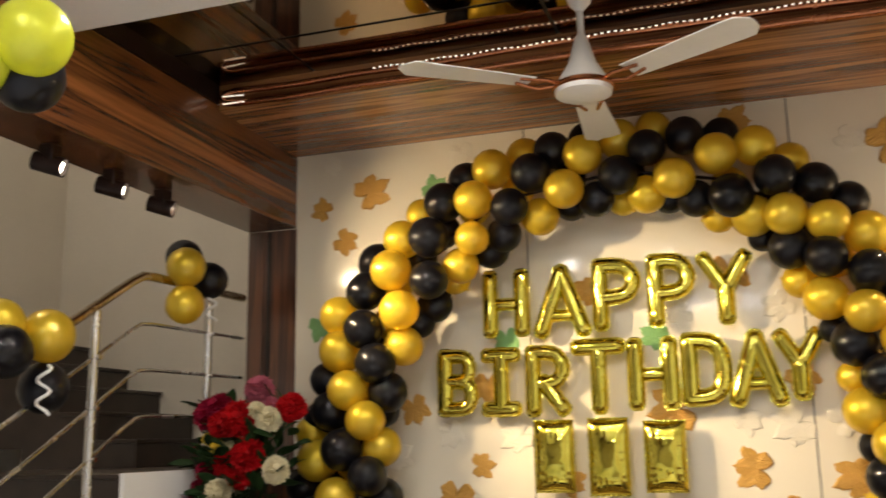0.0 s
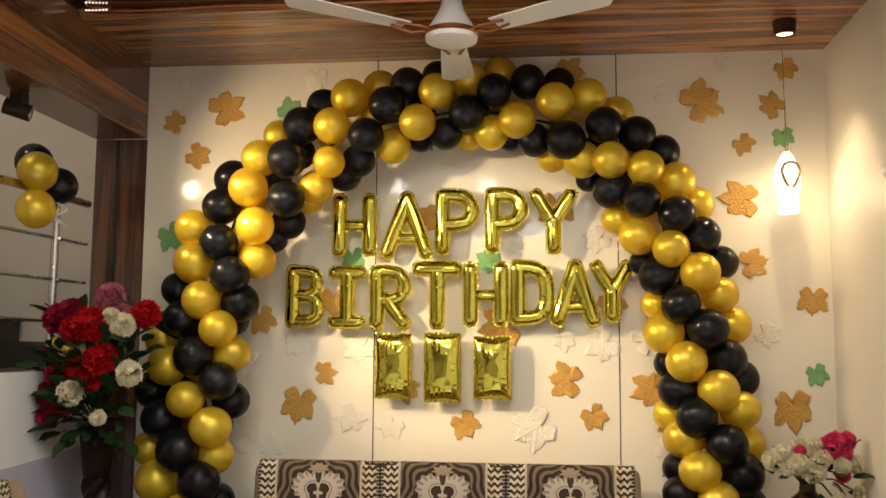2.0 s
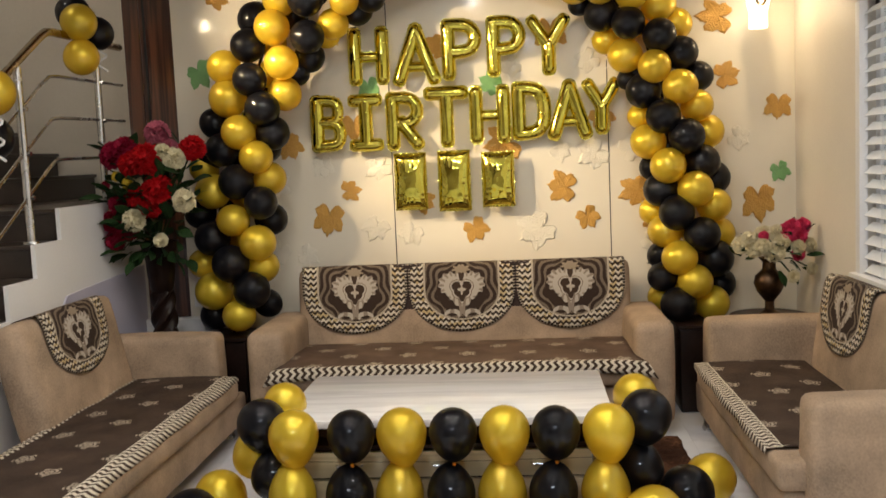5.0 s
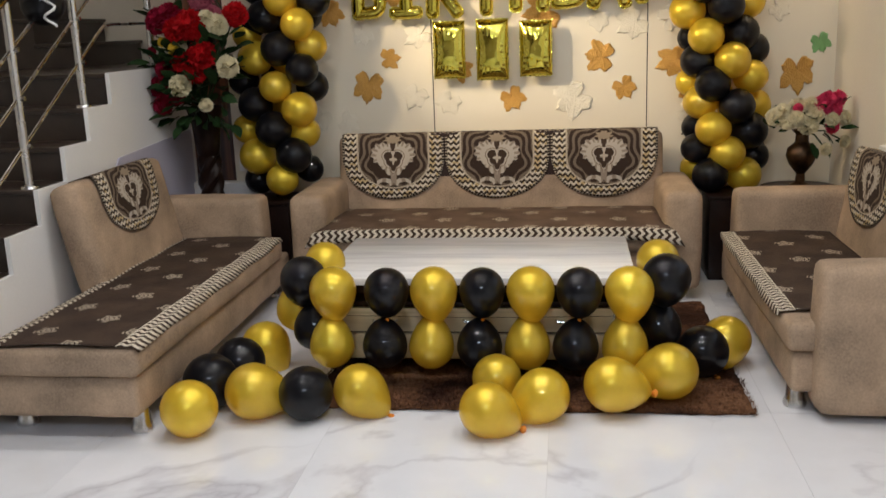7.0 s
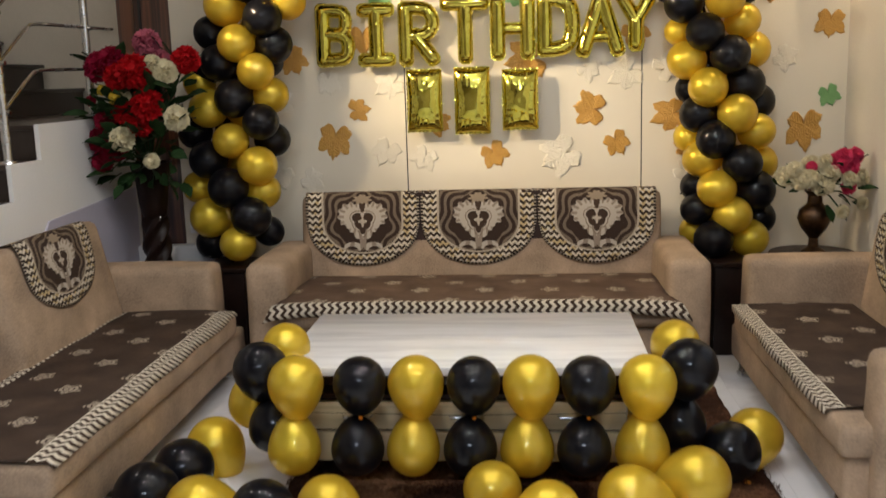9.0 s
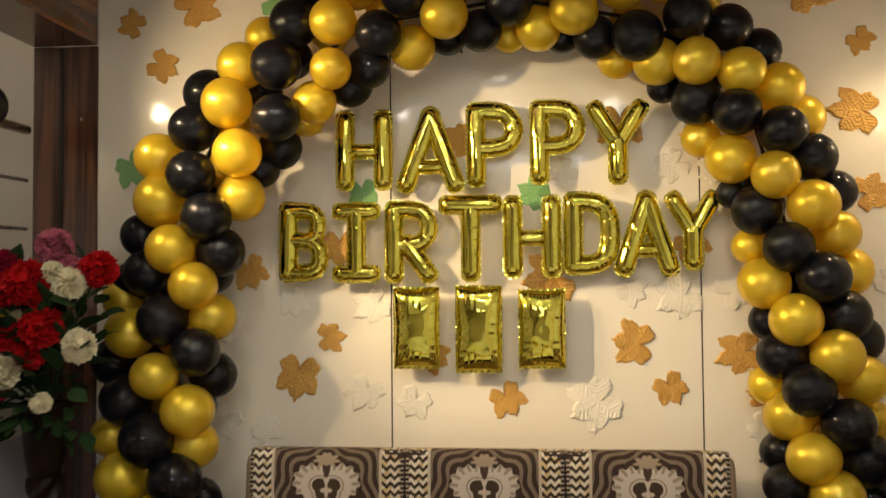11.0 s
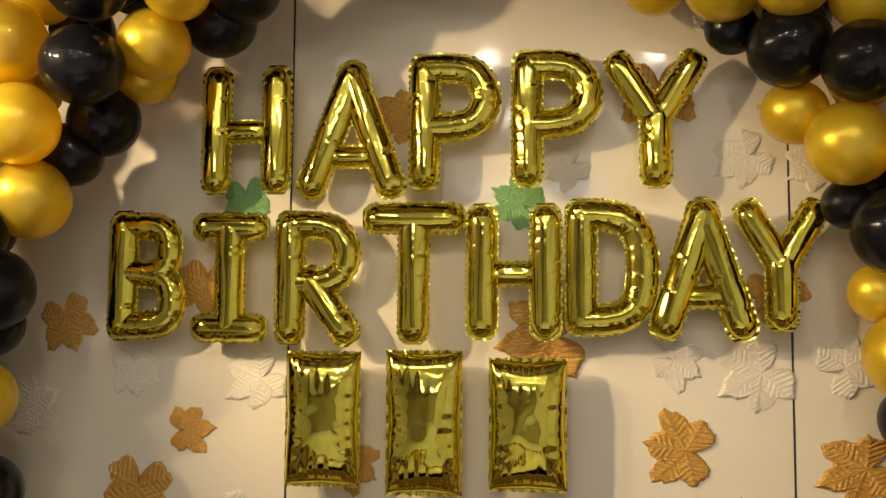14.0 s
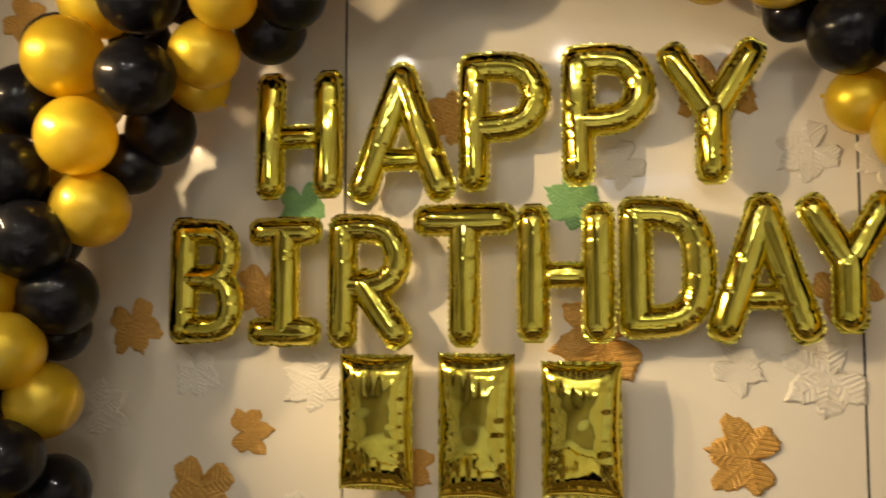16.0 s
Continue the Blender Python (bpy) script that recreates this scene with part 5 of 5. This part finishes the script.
for k, (x0, x1, z0, z1) in enumerate(((0.02, 0.20, 1.10, 1.414), (0.265, 0.445, 1.085, 1.418), (0.51, 0.69, 1.10, 1.402))):
    foil_bar(x0, x1, z0, z1, 30 + k)


# ---- moulded leaves of the wall panels ----
RIM = ((0, 1.0), (7, 0.83), (15, 0.80), (23, 0.72), (33, 0.62), (37, 0.74), (43, 0.88), (54, 0.98), (61, 0.87), (71, 0.83), (80, 0.74), (90, 0.62), (98, 0.72), (111, 0.85), (124, 0.74), (141, 0.73), (153, 0.62), (163, 0.42), (180, 0.16))
AXES = (0, 54, -54, 111, -111)


def rim_radius(a):
    a = abs(a)
    for (a0, r0), (a1, r1) in zip(RIM, RIM[1:]):
        if a <= a1:
            return r0 + (r1 - r0) * (a - a0) / (a1 - a0)
    return RIM[-1][1]


def wall_leaf(seed):
    """A vine leaf of unit radius, its tip up: pointed lobes, saw-toothed rim, raised veins and ribs between them."""
    rg = random.Random(seed)
    bm = bmesh.new()
    n, ring_n = 150, 20
    grow = [rg.uniform(0.90, 1.10) for _ in AXES]
    skew = rg.uniform(-7, 7)
    mid = bm.verts.new((0, -0.09, 0))
    rows = []
    for j in range(1, ring_n + 1):
        s = j / ring_n
        row = []
        for k in range(n):
            a = 360 * k / n - 180
            near, lobe = min((abs((a - x - skew * (x != 0) + 180) % 360 - 180), i) for i, x in enumerate(AXES))
            saw = (abs(a) * 0.085 + seed * 0.37) % 1.0
            full = rim_radius(a) * (1 + (grow[lobe] - 1) * max(0.0, 1 - near / 28))
            r = full * (1 + (0.06 * (0.5 - saw) if s > 0.9 and abs(a) < 172 else 0.0)) * s
            vein = math.exp(-(near * max(0.15, s) / 2.6) ** 2)
            rib = 0.5 + 0.5 * math.sin(math.tau * (r * 8.5 - near * s * 0.075))
            edge = 1.0 if j < ring_n - 1 else (0.7 if j == ring_n - 1 else 0.0)
            h = -(0.030 * vein + 0.060 * rib * min(1.0, 2 * s) + 0.06 + 0.05 * math.sin(a * 0.05 + seed) * s) * edge - 0.004
            t = radians(a)
            row.append(bm.verts.new((r * math.sin(t), h, r * math.cos(t))))
        rows.append(row)
    for k in range(n):
        bm.faces.new((mid, rows[0][(k + 1) % n], rows[0][k]))
    for a, b in zip(rows, rows[1:]):
        for k in range(n):
            bm.faces.new((a[k], a[(k + 1) % n], b[(k + 1) % n], b[k]))
    bmesh.ops.recalc_face_normals(bm, faces=bm.faces)
    return bm


LEAVES = {key: [mesh_of(wall_leaf(s), "leaf", mat) for s in (1, 2, 3)] for key, mat in (("gold", M_LEAF_GOLD), ("green", M_LEAF_GREEN), ("plain", M_LEAF_PLAIN))}
lr, rg_w = random.Random(8), random.Random(9)


def leaves(key, label, rows, turns=()):
    for k, (x, z, r) in enumerate(rows):
        turn = turns[k] if k < len(turns) else lr.choice((-150, -120, 150, 120, 170, 60))
        back = Vector((math.sin(radians(turn)), 0, math.cos(radians(turn)))) * r * 0.16
        m = pose(x - back.x, 4.999, z - back.z, 0, turn, 0) @ Matrix.Diagonal((r * rg_w.uniform(0.92, 1.12), r * (0.45 if key == "plain" else 0.55), r * 1.12, 1))
        piece("leaf", LEAVES[key][k % 3], back_wall, m, label)


leaves("gold", "moulded leaf painted gold-brown", [(-1.091, 2.527, 0.071), (-0.807, 2.597, 0.113), (-0.952, 2.342, 0.085), (1.64, 2.58, 0.119), (1.975, 2.553, 0.079), (2.053, 2.731, 0.068), (1.839, 2.356, 0.062), (1.811, 2.083, 0.113), (1.87, 1.769, 0.085), (2.142, 1.583, 0.085), (2.034, 1.061, 0.119), (1.097, 1.012, 0.079), (0.954, 1.193, 0.099)], (-60, 60, 120, 60, -50, 150, 140, -85, 75, 185, 175, 150, -80))
leaves("gold", "moulded leaf painted gold-brown", [(0.463, 0.967, 0.085), (-0.247, 1.217, 0.068), (-0.383, 1.054, 0.113), (-0.582, 1.48, 0.09), (1.361, 1.151, 0.105), (1.439, 0.996, 0.068), (0.992, 2.74, 0.09), (0.635, 1.448, 0.119), (-0.211, 1.573, 0.09), (0.917, 2.041, 0.107), (0.277, 2.003, 0.079), (1.19, 1.562, 0.09), (0.171, 1.137, 0.079)], (150, 85, 190, 160, -110, -80, 90, -100, 180, 180))
leaves("green", "moulded leaf painted green", [(-0.456, 2.575, 0.085), (-1.08, 1.916, 0.09), (2.029, 2.387, 0.065), (2.151, 1.227, 0.068), (-0.113, 1.789, 0.079), (0.57, 1.787, 0.079)], (40, 150, 170, 160, 170, -60))
leaves("plain", "unpainted cream moulded leaf", [(0.801, 0.953, 0.127), (1.133, 1.368, 0.099), (1.351, 1.397, 0.09), (0.088, 0.955, 0.079), (-0.113, 0.994, 0.085), (1.111, 1.883, 0.085), (0.691, 1.871, 0.068), (-0.325, 2.738, 0.079), (1.276, 1.869, 0.079), (0.955, 1.394, 0.073), (-0.674, 1.27, 0.085), (-0.691, 0.872, 0.09), (1.072, 2.24, 0.079), (1.467, 2.607, 0.073)])
leaves("plain", "unpainted cream moulded leaf", [(1.93, 1.42, 0.073), (-0.515, 0.848, 0.073), (-1.067, 1.382, 0.071), (-0.40, 1.36, 0.08), (-0.08, 1.34, 0.09), (-1.02, 2.76, 0.06), (1.75, 2.77, 0.06), (1.45, 0.86, 0.08), (-0.60, 2.25, 0.06)])


# ---- flowers ----
def bloom(seed, count=84):
    """A ball-shaped ruffled flower head of unit radius facing +z."""
    rg = random.Random(seed)
    bm = bmesh.new()
    bmesh.ops.create_icosphere(bm, subdivisions=2, radius=0.62)
    for i in range(count):
        k = (i + 0.5) / count
        polar, a = math.acos(1 - 1.6 * k), i * 2.39996 + rg.uniform(-0.3, 0.3)
        d = Vector((math.sin(polar) * math.cos(a), math.sin(polar) * math.sin(a), math.cos(polar)))
        side = d.cross(Vector((0, 0, 1)) if polar > 0.2 else Vector((1, 0, 0))).normalized()
        up = side.cross(d).normalized()
        lean = (d + up * rg.uniform(-0.5, 0.7) + side * rg.uniform(-0.4, 0.4)).normalized()
        size = rg.uniform(0.34, 0.50)
        base = d * 0.52
        rows = []
        for u in (0.0, 0.5, 1.0):
            row = []
            for n, v in enumerate((-1, -0.5, 0, 0.5, 1)):
                p = base + lean * (size * u * (1 - 0.18 * (n % 2) * u)) + side * (v * size * 0.72 * math.sin(math.pi * (0.22 + 0.4 * u)))
                p += up * ((0.07 if n % 2 else -0.07) * u + 0.05 * rg.uniform(-1, 1) * u)
                row.append(bm.verts.new(p))
            rows.append(row)
        for r0, r1 in zip(rows, rows[1:]):
            for n in range(4):
                bm.faces.new((r0[n], r0[n + 1], r1[n + 1], r1[n]))
    return bm


def leaf_blade():
    bm = bmesh.new()
    rows = []
    for u in (0, 0.25, 0.5, 0.75, 1.0):
        w = 0.26 * math.sin(math.pi * min(1, 0.08 + 0.92 * u)) + 0.004
        rows.append([bm.verts.new((s * w, u, 0.06 * abs(s) - 0.25 * u * u)) for s in (-1, 0, 1)])
    for a, b in zip(rows, rows[1:]):
        for k in range(2):
            bm.faces.new((a[k], a[k + 1], b[k + 1], b[k]))
    return bm


BLOOM = {c: [mesh_of(bloom(s), "flower", m) for s in (1, 2)] for c, m in M_PETALS.items()}
BLADE = mesh_of(leaf_blade(), "leaf", M_GREEN)


def bouquet(parent, neck, heads, leaves_n, spread, seed):
    rg = random.Random(seed)
    c = Vector(neck)
    for k, (colour, x, y, z, r) in enumerate(heads):
        p = Vector((x, y, z))
        out = (p - c).normalized() + Vector((0, -0.9, 0.1))
        piece("flower", BLOOM[colour][k % 2], parent, Matrix.Translation(p) @ out.to_track_quat("Z", "Y").to_matrix().to_4x4() @ pose(0, 0, 0, 0, 0, rg.uniform(0, 360)) @ Matrix.Diagonal((r, r, r * 0.9, 1)), colour + " cloth flower")
        part("stem", tube([c, c.lerp(p, 0.5) + Vector((0, 0, 0.03)), p], 0.004, 6), M_GREEN, parent)
    for k in range(leaves_n):
        h = heads[k % len(heads)]
        p = c.lerp(Vector(h[1:4]), rg.uniform(0.45, 0.95)) + Vector((rg.uniform(-1, 1), rg.uniform(-0.5, 0.8), rg.uniform(-1, 0.6))) * spread
        out = (p - c).normalized() + Vector((rg.uniform(-0.6, 0.6), rg.uniform(-0.8, 0.3), rg.uniform(-0.6, 0.4)))
        s = rg.uniform(0.6, 1.1) * (0.12 if leaves_n > 100 else 0.085)
        piece("leaf", BLADE, parent, Matrix.Translation(p) @ out.to_track_quat("Y", "Z").to_matrix().to_4x4() @ pose(0, 0, 0, 0, rg.uniform(-50, 50), 0) @ Matrix.Diagonal((s, s, s, 1)))


big = thing("flower_stand", (-1.24, 4.60, 0.0), "tall dark twisted vase of red, white and pink cloth flowers", "flower vase")
bm = lathe([(0.0, 0.0), (0.13, 0.0), (0.13, 0.03), (0.075, 0.06), (0.065, 0.10), (0.06, 0.12)], 28)
part("foot", bm, M_DARKWOOD, big)
bm = bmesh.new()
rings = []
for j in range(41):
    z = 0.11 + 0.62 * j / 40
    rad = 0.055 + 0.008 * math.sin(math.pi * j / 40)
    rings.append([bm.verts.new((rad * (1 + 0.22 * math.cos(4 * (a - j * 0.22))) * math.cos(a), rad * (1 + 0.22 * math.cos(4 * (a - j * 0.22))) * math.sin(a), z)) for a in (math.tau * k / 32 for k in range(32))])
for a, b in zip(rings, rings[1:]):
    for k in range(32):
        bm.faces.new((a[k], a[(k + 1) % 32], b[(k + 1) % 32], b[k]))
bmesh.ops.recalc_face_normals(bm, faces=bm.faces)
part("twisted_column", bm, M_DARKWOOD, big)
part("bowl", lathe([(0.05, 0.72), (0.062, 0.74), (0.072, 0.80), (0.08, 0.90), (0.105, 1.00), (0.10, 1.0), (0.066, 0.9), (0.0, 0.86)], 28), M_DARKWOOD, big)
bouquet(big, (0, 0, 0.98), [("red", 0.04, -0.20, 1.44, 0.095), ("red", 0.09, -0.20, 1.29, 0.085), ("red", -0.05, -0.18, 1.42, 0.075), ("crimson", -0.17, -0.10, 1.47, 0.085), ("crimson", -0.10, -0.12, 1.50, 0.075), ("red", 0.27, -0.14, 1.49, 0.075), ("pink", 0.04, -0.02, 1.58, 0.075), ("pink", 0.10, -0.02, 1.50, 0.055), ("cream", 0.18, -0.18, 1.44, 0.064), ("cream", 0.13, -0.20, 1.48, 0.045), ("cream", 0.22, -0.18, 1.22, 0.066), ("cream", -0.04, -0.22, 1.13, 0.066), ("crimson", -0.20, -0.12, 1.12, 0.065), ("crimson", -0.14, -0.16, 1.22, 0.06), ("crimson", -0.18, -0.14, 1.02, 0.06), ("crimson", -0.09, -0.16, 1.08, 0.06), ("red", -0.02, -0.18, 1.26, 0.075), ("red", 0.04, -0.18, 1.20, 0.07), ("cream", 0.08, -0.18, 1.02, 0.041), ("yellow", -0.14, -0.16, 1.36, 0.03), ("yellow", -0.06, -0.20, 1.32, 0.04), ("yellow", -0.31, -0.08, 1.17, 0.028), ("crimson", -0.24, -0.08, 1.31, 0.03), ("cream", -0.02, -0.19, 1.33, 0.033)],
        240, 0.12, 4)

vase = thing("brass_vase", (1.985, 4.60, 0.50), "dark brass vase with cream and pink cloth flowers", "flower vase")
part("body", lathe([(0.0, 0.0), (0.055, 0.0), (0.055, 0.012), (0.025, 0.03), (0.022, 0.07), (0.06, 0.12), (0.078, 0.165), (0.07, 0.205), (0.035, 0.235), (0.032, 0.275), (0.055, 0.30), (0.05, 0.30), (0.026, 0.27), (0.0, 0.26)], 30), M_BRASS, vase)
part("ring", lathe([(0.034, 0.228), (0.040, 0.233), (0.034, 0.24)], 24), M_BRASS, vase)
bouquet(vase, (0, 0, 0.29), [("cream", -0.09, -0.08, 0.36, 0.055), ("cream", 0.0, -0.11, 0.34, 0.06), ("cream", -0.04, -0.06, 0.42, 0.055), ("cream", -0.15, -0.03, 0.37, 0.05), ("rose", 0.07, -0.08, 0.43, 0.055), ("rose", 0.13, -0.05, 0.41, 0.055), ("rose", 0.16, -0.04, 0.46, 0.045), ("cream", 0.19, -0.04, 0.36, 0.045), ("rose", 0.13, -0.06, 0.32, 0.04), ("cream", 0.09, -0.12, 0.21, 0.035), ("cream", 0.20, -0.05, 0.24, 0.035), ("rose", -0.05, -0.10, 0.42, 0.028), ("cream", 0.04, -0.10, 0.39, 0.045), ("cream", -0.06, -0.12, 0.37, 0.045), ("cream", -0.12, -0.09, 0.41, 0.04), ("cream", 0.12, -0.10, 0.36, 0.04), ("rose", 0.10, -0.07, 0.46, 0.045), ("cream", 0.02, -0.08, 0.44, 0.04)],
        34, 0.05, 9)
stool = thing("side_table", (1.985, 4.60, 0.0), "small dark wooden side table behind the sofa", "side table")
part("top", lathe([(0.0, 0.50), (0.20, 0.50), (0.205, 0.488), (0.19, 0.475), (0.0, 0.475)], 32), M_DARKWOOD, stool)
for a in (45, 135, 225, 315):
    part("leg", tube([(0.15 * math.cos(radians(a)), 0.15 * math.sin(radians(a)), 0.478), (0.17 * math.cos(radians(a)), 0.17 * math.sin(radians(a)), 0.0)], 0.014, 8), M_DARKWOOD, stool)

# ---- floor tiles ----
floor = structure("floor", box(-3.7, RIGHT + 0.2, -3.75, 6.1, -0.12, -0.0012), M_GROUT, "floor of large polished white marble-look tiles")
TS = 0.785
tile_me = mesh_of(box(0.0006, TS - 0.0006, 0.0006, TS - 0.0006, -0.012, 0.0), "tile", M_TILE, smooth=False)
for i in range(-5, 3):
    for j in range(-7, 8):
        piece("tile", tile_me, floor, pose(-0.08 + i * TS, 1.965 + (j - 1) * TS, 0))
